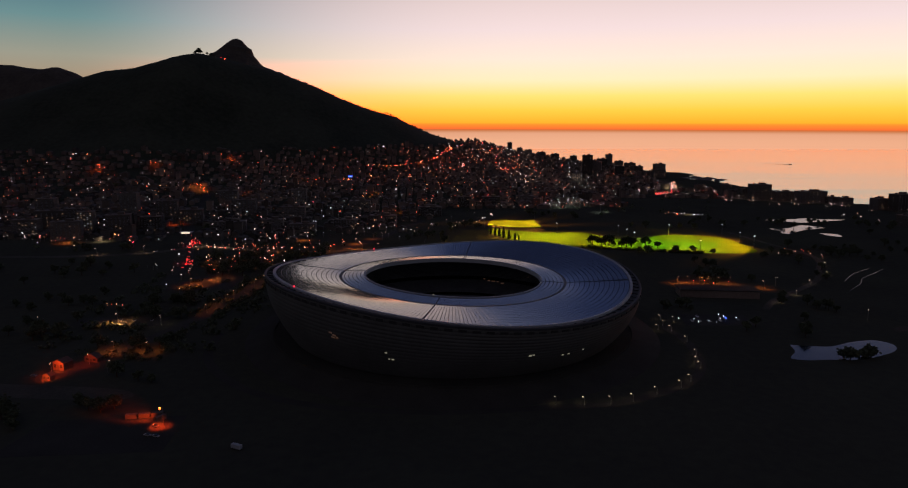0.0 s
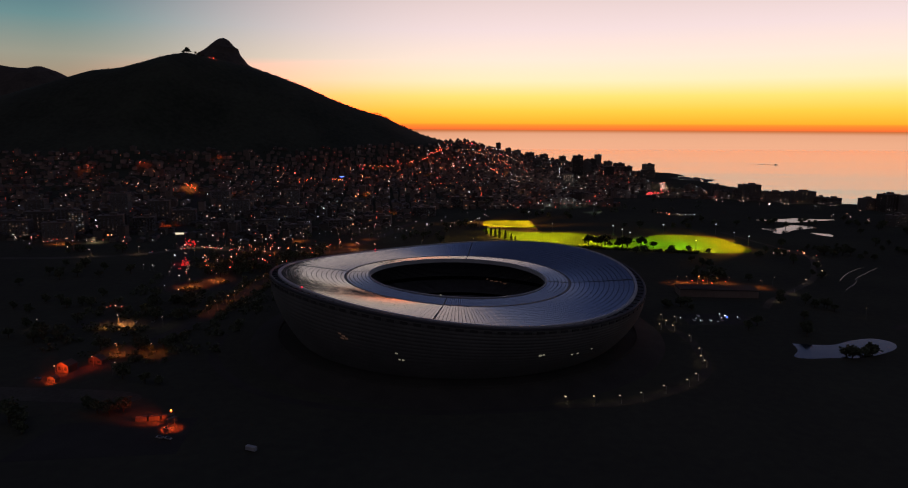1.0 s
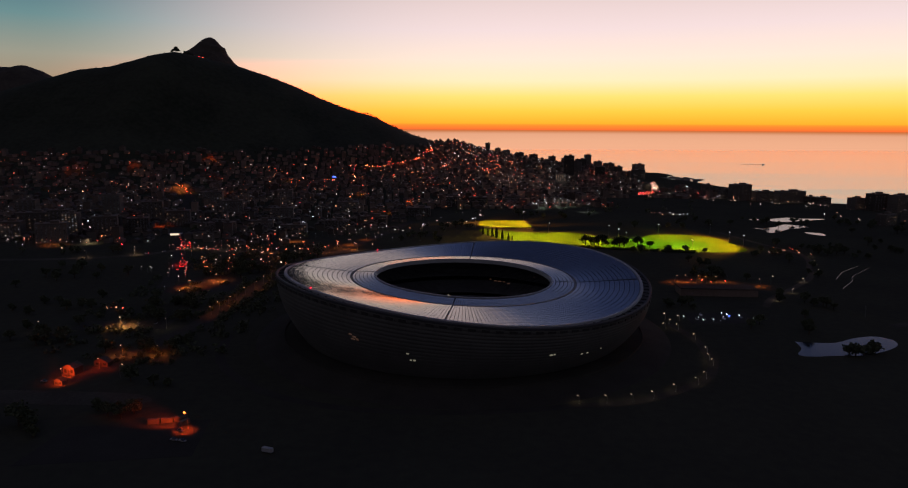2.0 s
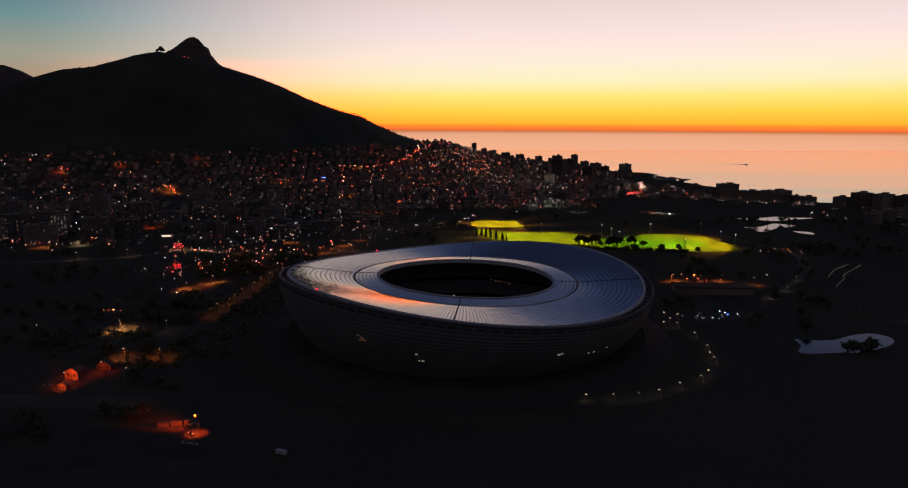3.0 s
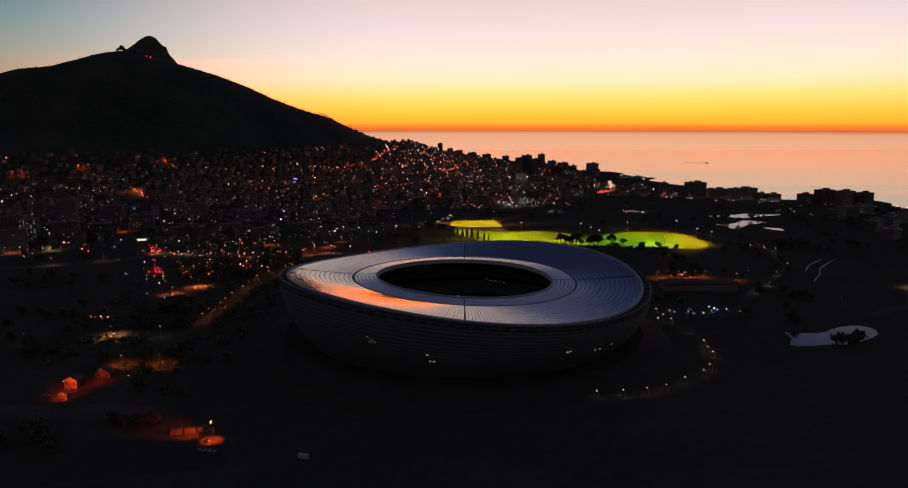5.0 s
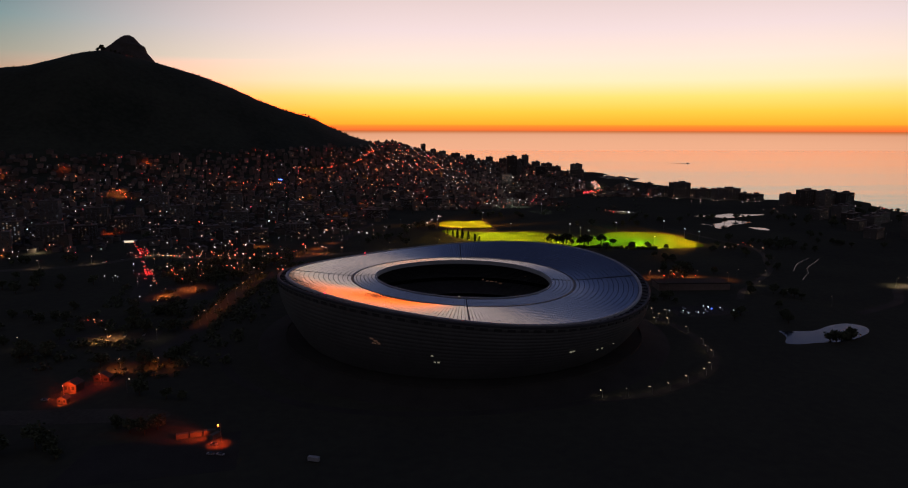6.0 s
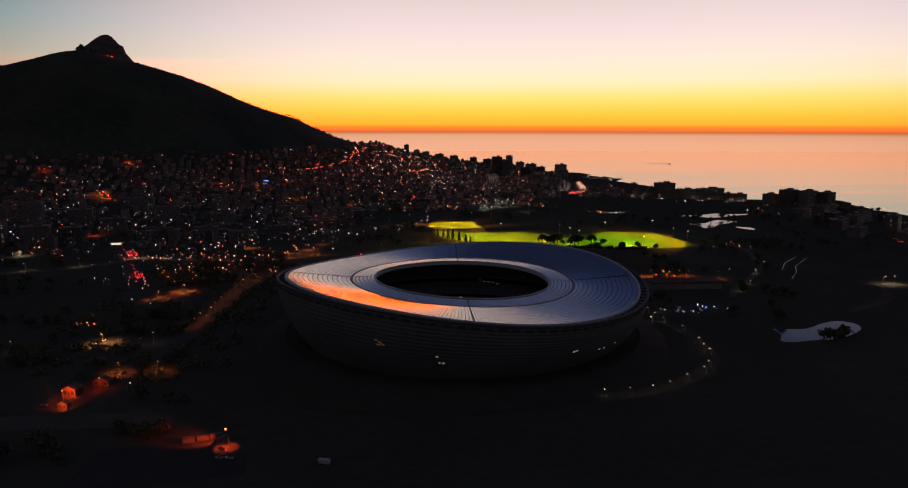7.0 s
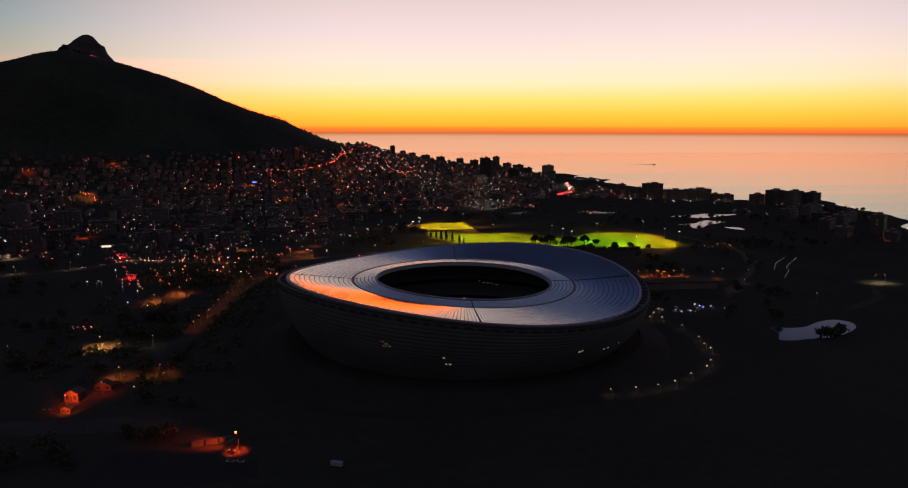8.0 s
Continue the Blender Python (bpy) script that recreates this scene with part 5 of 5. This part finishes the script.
def build_city():
    """Rows of houses on a slightly turned street grid: walls, roofs, lit windows and street lamps, district by district."""
    rng = random.Random(5)
    lamps = {"w": [], "o": [], "c": [], "r": []}
    wins = {"w": [], "c": [], "o": []}
    ca, sa = math.cos(0.22), math.sin(0.22)
    districts = {}
    for gi in range(-60, 45):
        for gj in range(0, 90):
            u, v = gi * 34.0, 380 + gj * 30.0
            street = gi % 3 == 0 or gj % 2 == 0
            x, y = u * ca - v * sa * 0.6, v * ca + u * sa * 0.6
            x += rng.uniform(-4, 4)
            y += rng.uniform(-3, 3)
            if not free_city(x, y) or x < -1500 or y > 3400:
                continue
            key = "slope" if y > 1500 and x < 150 else "shore" if x > 150 else "west" if x < -600 else "middle"
            verts, wf, rf = districts.setdefault(key, ([], [], []))
            zone = noise.noise(Vector((x * 0.004, y * 0.004, 7.7)))
            far = step(900, 2200, y)
            n = 2
            for k in range(n):
                if rng.random() < 0.14:
                    continue
                hx, hy = x + (k - 0.5) * 15 + rng.uniform(-2, 2), y + rng.uniform(-6, 6)
                tall = rng.random() < (0.16 if x < 200 else 0.45)
                w, d = rng.uniform(8, 13), rng.uniform(9, 15)
                h = rng.uniform(4, 8) if not tall else rng.uniform(9, 19)
                if hx > coast_x(hy) - 30:
                    continue
                z = land(hx, hy) - 1.5
                a = 0.13 + rng.uniform(-0.1, 0.1) + (0.4 if x > 250 else 0)
                c_, s_ = math.cos(a), math.sin(a)

                def at(px, py, pz):
                    return (hx + px * c_ - py * s_, hy + px * s_ + py * c_, z + pz)
                wv, wq, rv, rq = house_shape(w, d, h + 1.5, tall, rng)
                if hy < 760 and hx > -760:
                    t = thing("house", "low flat-roofed block among the city streets" if tall else "low pitched-roof house among the city streets", "house", (hx, hy, z), math.degrees(a), "houses near the stadium")
                    mesh_object("wall", wv, wq, M_HOUSE, t)
                    mesh_object("roof", rv, rq, M_TILES, t)
                else:
                    b = len(verts)
                    verts += [at(*p) for p in wv]
                    wf += [tuple(b + i for i in q) for q in wq]
                    b = len(verts)
                    verts += [at(*p) for p in rv]
                    rf += [tuple(b + i for i in q) for q in rq]
                # lit windows on the street front
                m = (1 if rng.random() < (0.45 if x > 100 else 0.34 if x > -150 else 0.2) else 0) if not tall else rng.choice((0, 1, 2, 3) if x > 100 else (0, 0, 1, 2))
                for q in range(m):
                    px, pz = rng.uniform(-w / 2 + 1.5, w / 2 - 1.5), 1.5 + rng.uniform(1.5, max(1.6, h - 1.2))
                    sz = rng.uniform(0.35, 0.6) * (1 + 0.4 * far)
                    tone = rng.choice("wwwcoo")
                    wins[tone].append([at(px - sz, -d / 2 - 0.06, pz - sz * 0.8), at(px + sz, -d / 2 - 0.06, pz - sz * 0.8), at(px + sz, -d / 2 - 0.06, pz + sz * 0.8), at(px - sz, -d / 2 - 0.06, pz + sz * 0.8)])
            dense = noise.noise(Vector((x * 0.011, y * 0.011, 3.1)))
            if street and rng.random() < (0.7 if x > -150 else 0.6) + 1.7 * dense:
                red = 0.5 + 1.0 * zone + 0.35 * step(850, 1250, y) * step(160, -60, x)
                kind = "o" if rng.random() < red else rng.choice("wwwc")
                if rng.random() < 0.07:
                    kind = "r"
                lamps[kind].append((x + 16 * ca, y - 12 + rng.uniform(-3, 3), rng.uniform(7, 9)))
                if rng.random() < (0.6 if x > -250 else 0.4):
                    lamps["w" if rng.random() < 0.3 else kind].append((x + rng.uniform(-14, 14), y - 12 + rng.uniform(-5, 5), rng.uniform(4, 8)))
    names = {"slope": "houses climbing the slope below the dark hill", "shore": "crowded shore district of flats and houses", "west": "low city houses under the hill", "middle": "low city houses and flats behind the stadium"}
    for key, (verts, wf, rf) in districts.items():
        me = bpy.data.meshes.new("city_houses")
        me.from_pydata(verts, [], wf + rf)
        me.materials.append(M_WALL)
        me.materials.append(M_ROOF)
        me.polygons.foreach_set("material_index", [0] * len(wf) + [1] * len(rf))
        me.update()
        tagged(new("city_houses", me), names[key], "houses", kind="stuff")
    for tone, mat, label in (("w", C_WHITE, "scattered warm lit windows of the city"), ("c", C_COOL, "scattered cool lit windows of the city"), ("o", C_ORANGE, "scattered orange lit windows of the city")):
        verts = [p for q in wins[tone] for p in q]
        if verts:
            tagged(mesh_object("lit_windows", verts, [(4 * i, 4 * i + 1, 4 * i + 2, 4 * i + 3) for i in range(len(wins[tone]))], mat), label, "windows", kind="stuff")
    extra_lamps(lamps, rng)
    for kind, mat, label in (("w", C_WHITE, "warm white street lamps across the city"), ("o", C_ORANGE, "orange sodium street lamps across the city"), ("c", C_COOL, "cool white street lamps across the city"), ("r", C_RED, "red signal lamps across the city")):
        street_lamps(lamps[kind], mat, label)


def extra_lamps(lamps, rng):
    """Rows of lamps along the streets that stand out."""
    def row(points, n, kind, wide=4.0, high=8.0):
        line = smooth_line(points)
        for k in range(n):
            x, y = line[int((len(line) - 1) * (k + rng.random()) / n)]
            lamps[kind].append((x + rng.uniform(-wide, wide), y + rng.uniform(-wide, wide), rng.uniform(high - 3, high)))
    row(ROAD_SLOPE, 60, "o", 7)
    row(ROAD_SLOPE, 18, "r", 7)
    row([(-76, 1546), (-56, 1642), (-30, 1757)], 20, "o", 6)
    row([(66, 1751), (102, 1783), (163, 1889)], 26, "o", 6)
    row([(150, 1870), (163, 1889)], 6, "w", 4)
    row([(31, 2223), (40, 2354), (50, 2476)], 16, "o", 6)
    row([(404, 1595), (404, 1529), (402, 1468), (409, 1426)], 20, "r", 8)
    row([(404, 1560), (409, 1426)], 10, "o", 8)
    row([(446, 1184), (470, 1214), (512, 1245)], 18, "r", 7, 4)
    row([(565, 1493), (533, 1374), (504, 1268)], 22, "w", 7)
    row([(565, 1493), (533, 1374), (504, 1268)], 10, "o", 7)
    row([(-635, 1090), (-617, 1064), (-592, 1024), (-557, 967)], 14, "o", 6)
    row([(-423, 1193), (-402, 1195), (-360, 1203)], 16, "o", 8)
    row([(-320, 1205), (-298, 1217)], 8, "o", 6)
    row([(-830, 1220), (-700, 1290)], 10, "o", 10)
    row([(-760, 1080), (-820, 1040)], 7, "o", 10)
    row([(30, 915), (60, 1068)], 8, "r", 14)
    row([(169, 877), (200, 915), (231, 918)], 11, "c", 12, 12)
    row([(394, 815), (420, 811), (439, 792)], 8, "c", 4, 4)
    row([(380, 820), (400, 812)], 5, "o", 4, 4)
    row([(560, 1080), (640, 1050), (760, 990), (860, 850)], 26, "w", 16)
    row([(560, 1000), (700, 940), (800, 860)], 22, "w", 30)
    row([(680, 760), (740, 640), (690, 440)], 20, "w", 30, 10)
    row([(690, 400), (720, 440)], 5, "o", 12)
    row([(930, 776), (934, 778)], 2, "r", 2)
    row([(1000, 806), (1006, 810)], 2, "r", 2)
    row([(735, 464), (760, 480)], 5, "r", 12, 6)
    row([(880, 860), (940, 800), (960, 740)], 9, "w", 12)
    row([(750, 690), (830, 640), (900, 560)], 16, "w", 30)
    row([(800, 520), (850, 470)], 9, "w", 10)
    row([(545, 1440), (520, 1320), (506, 1270)], 26, "w", 9, 9)
    row([(450, 1190), (512, 1262)], 16, "r", 9, 5)
    row([(-480, 400), (-620, 470), (-700, 440)], 12, "w", 20)
    row([(-260, 300), (-180, 330), (-150, 300)], 18, "o", 30, 6)
    row([(-280, 400), (-220, 392), (-180, 396)], 12, "o", 6)
    row([(-437, 420), (-436, 421)], 2, "r", 1)
    row([(-374, 425), (-300, 412), (-220, 394)], 18, "w", 5, 6)
    row([(-560, 420), (-520, 440), (-480, 430)], 10, "w", 14, 7)
    row([(-575, 440), (-530, 460), (-480, 470)], 9, "o", 14, 7)
    row([(-300, 270), (-240, 300), (-170, 420)], 12, "o", 26, 6)
    row([(-340, 380), (-250, 420), (-120, 440)], 22, "o", 28, 7)
    row([(-340, 300), (-200, 360), (-100, 520)], 18, "w", 34, 7)
    row([(-120, 500), (-60, 600), (-40, 720)], 14, "w", 24, 7)
    row([(-330, 440), (-240, 480), (-150, 540)], 18, "w", 26, 8)
    row([(-825, 1761), (-817, 1768), (-810, 1784)], 3, "r", 2, 4)
    row([(470, 395), (440, 440)], 6, "o", 10, 5)
    row([(222, 94), (262, 106)], 10, "c", 13, 3)
    row([(300, 235), (252, 240)], 5, "o", 3, 4)
    row([(-345, 428), (-291, 408), (-240, 396)], 9, "w", 4, 2)
    row([(415, 400), (450, 420)], 5, "w", 10, 5)
    row([(-330, 280), (-300, 240), (-262, 150)], 7, "w", 12, 7)
    row([(-300, 118), (-284, 112)], 7, "o", 4, 3)
    row([(-285, 330), (-225, 350), (-150, 360)], 14, "o", 24, 6)
    row([(-285, 370), (-225, 350), (-160, 330)], 8, "w", 24, 6)
    row([(-340, 360), (-330, 330), (-300, 280)], 3, "c", 14, 6)
    row([(-700, 455), (-640, 470), (-570, 465)], 16, "w", 16, 7)
    row([(-300, 470), (-200, 520), (-100, 600)], 20, "c", 30, 8)
    row([(-20, 620), (30, 700), (40, 800)], 12, "w", 22, 7)


def street_lamps(places, mat, label):
    """Poles with glowing globes, one mesh for each colour."""
    verts, faces, mats = [], [], []
    for x, y, h in places:
        z = land(x, y)
        d = math.hypot(x, y + 480)
        r = (0.16 + 0.00026 * d) * (0.68 + 0.75 * ((x * 3.7 + y * 1.9) % 1))
        b = len(verts)
        verts += [(x - 0.12, y, z), (x + 0.12, y, z), (x, y + 0.15, z), (x - 0.08, y, z + h), (x + 0.08, y, z + h), (x, y + 0.1, z + h)]
        for f in ((0, 1, 4, 3), (1, 2, 5, 4), (2, 0, 3, 5)):
            faces.append(tuple(b + i for i in f))
            mats.append(0)
        b = len(verts)
        verts += [(x + r, y, z + h), (x, y + r, z + h), (x - r, y, z + h), (x, y - r, z + h), (x, y, z + h + r), (x, y, z + h - r)]
        for i in range(4):
            faces += [(b + i, b + (i + 1) % 4, b + 4), (b + (i + 1) % 4, b + i, b + 5)]
            mats += [1, 1]
    me = bpy.data.meshes.new("street_lamps")
    me.from_pydata(verts, [], faces)
    me.materials.append(M_POLE)
    me.materials.append(mat)
    me.polygons.foreach_set("material_index", mats)
    me.update()
    tagged(new("street_lamps", me), label, "street lamps", kind="stuff")


build_city()
# glow over the roads and city, from spots with no lamp built at them
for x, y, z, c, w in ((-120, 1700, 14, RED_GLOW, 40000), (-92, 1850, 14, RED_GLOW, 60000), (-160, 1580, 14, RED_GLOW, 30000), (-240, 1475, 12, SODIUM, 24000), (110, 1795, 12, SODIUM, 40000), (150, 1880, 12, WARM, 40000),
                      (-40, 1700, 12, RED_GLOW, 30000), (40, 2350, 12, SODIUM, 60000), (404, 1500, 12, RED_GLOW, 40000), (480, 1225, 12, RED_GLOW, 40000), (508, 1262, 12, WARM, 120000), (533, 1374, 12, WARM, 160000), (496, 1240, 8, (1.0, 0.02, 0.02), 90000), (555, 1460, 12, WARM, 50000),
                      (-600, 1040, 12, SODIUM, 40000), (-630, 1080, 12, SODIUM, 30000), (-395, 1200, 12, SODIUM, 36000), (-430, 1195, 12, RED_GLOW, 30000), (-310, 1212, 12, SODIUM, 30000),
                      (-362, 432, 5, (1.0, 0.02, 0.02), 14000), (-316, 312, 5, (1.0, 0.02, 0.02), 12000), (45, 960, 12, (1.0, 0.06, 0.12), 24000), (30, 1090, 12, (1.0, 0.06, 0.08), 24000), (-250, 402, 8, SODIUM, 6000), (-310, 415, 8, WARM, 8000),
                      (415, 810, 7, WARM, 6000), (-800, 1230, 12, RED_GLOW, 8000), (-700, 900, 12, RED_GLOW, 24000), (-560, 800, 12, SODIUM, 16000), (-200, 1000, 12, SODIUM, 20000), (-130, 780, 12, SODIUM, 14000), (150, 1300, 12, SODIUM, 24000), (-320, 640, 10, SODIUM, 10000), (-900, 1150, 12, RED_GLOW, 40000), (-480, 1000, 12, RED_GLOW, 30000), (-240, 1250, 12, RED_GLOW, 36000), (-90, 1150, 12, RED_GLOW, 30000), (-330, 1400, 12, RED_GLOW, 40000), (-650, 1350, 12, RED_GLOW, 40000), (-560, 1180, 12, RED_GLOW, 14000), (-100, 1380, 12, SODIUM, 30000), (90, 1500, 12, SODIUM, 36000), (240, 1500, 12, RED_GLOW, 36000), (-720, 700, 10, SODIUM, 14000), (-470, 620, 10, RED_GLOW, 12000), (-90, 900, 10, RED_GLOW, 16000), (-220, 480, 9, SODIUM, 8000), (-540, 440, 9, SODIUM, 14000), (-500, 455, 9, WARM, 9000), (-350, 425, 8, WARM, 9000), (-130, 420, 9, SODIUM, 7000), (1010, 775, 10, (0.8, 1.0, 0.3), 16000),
                      # fill spots added to lift the dark shore district, tied to no lamp
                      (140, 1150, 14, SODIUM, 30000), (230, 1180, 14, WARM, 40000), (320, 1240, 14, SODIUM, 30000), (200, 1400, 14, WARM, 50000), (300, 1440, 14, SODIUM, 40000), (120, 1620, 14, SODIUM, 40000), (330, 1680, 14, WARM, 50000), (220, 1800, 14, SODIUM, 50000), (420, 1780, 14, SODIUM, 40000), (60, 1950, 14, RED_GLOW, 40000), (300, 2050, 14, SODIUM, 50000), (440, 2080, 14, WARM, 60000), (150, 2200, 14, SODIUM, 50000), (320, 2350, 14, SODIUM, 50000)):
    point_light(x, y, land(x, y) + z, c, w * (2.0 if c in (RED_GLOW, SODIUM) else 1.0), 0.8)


# ---------------------------------------------------------------- shore and sea
def build_rocks():
    rng = random.Random(9)
    bm = bmesh.new()
    for k in range(120):
        u = rng.random()
        x, y = 600 + 185 * u * u + rng.gauss(0, 20), 2040 - 240 * u + rng.gauss(0, 48)
        s_ = rng.uniform(6, 24)
        bmesh.ops.create_icosphere(bm, subdivisions=2, radius=1.0, matrix=Matrix.Translation((x, y, SEA_LEVEL - 0.2)) @ Matrix.Diagonal((s_, s_ * rng.uniform(0.5, 1.2), rng.uniform(1.2, 3.4), 1)))
    for v in bm.verts:
        n = noise.noise_vector(v.co * 0.25)
        v.co += Vector((n.x * 2, n.y * 2, n.z * 0.6))
    tagged(part("shore_rocks", bm, M_ROCKS), "dark low rocks off the shore", "rocks", kind="stuff")


build_rocks()


def build_boat():
    r = 3460.0
    x, y = -10.5 + 0.40313 * r, -481.6 + 0.91514 * r
    z = SEA_LEVEL
    t = thing("boat", "small dark motor boat out on the sea", "boat", (x, y, z), 240)
    bm = bmesh.new()
    vs = box_mesh(bm, 4.5, 14, 2.2, Matrix.Translation((0, 0, -0.5)))
    for v in vs:
        if v.co.y > 0:
            v.co.x *= 0.15
        if v.co.z < 0:
            v.co.x *= 0.7
    part("hull", bm, M_CAR, t)
    bm = bmesh.new()
    box_mesh(bm, 3.0, 4.5, 2.4, Matrix.Translation((0, -2, 1.6)), bevel=0.2)
    part("cabin", bm, M_WALL_B, t)
    # low swell trailing from the stern
    bm = bmesh.new()
    prof = [(0.0, -7, 1.6)] + [(math.sin(k * 0.7) * 1.5, -7 - k * 13, 1.5 - 0.12 * k) for k in range(1, 11)]
    for (x0, y0, h0), (x1, y1, h1) in zip(prof, prof[1:]):
        rod(bm, (x0, y0, -0.3), (x1, y1, -0.3), h0 * 0.8, h1 * 0.8, 6)
    part("wake", bm, M_ROCKS, t, "thin dark wake")


build_boat()
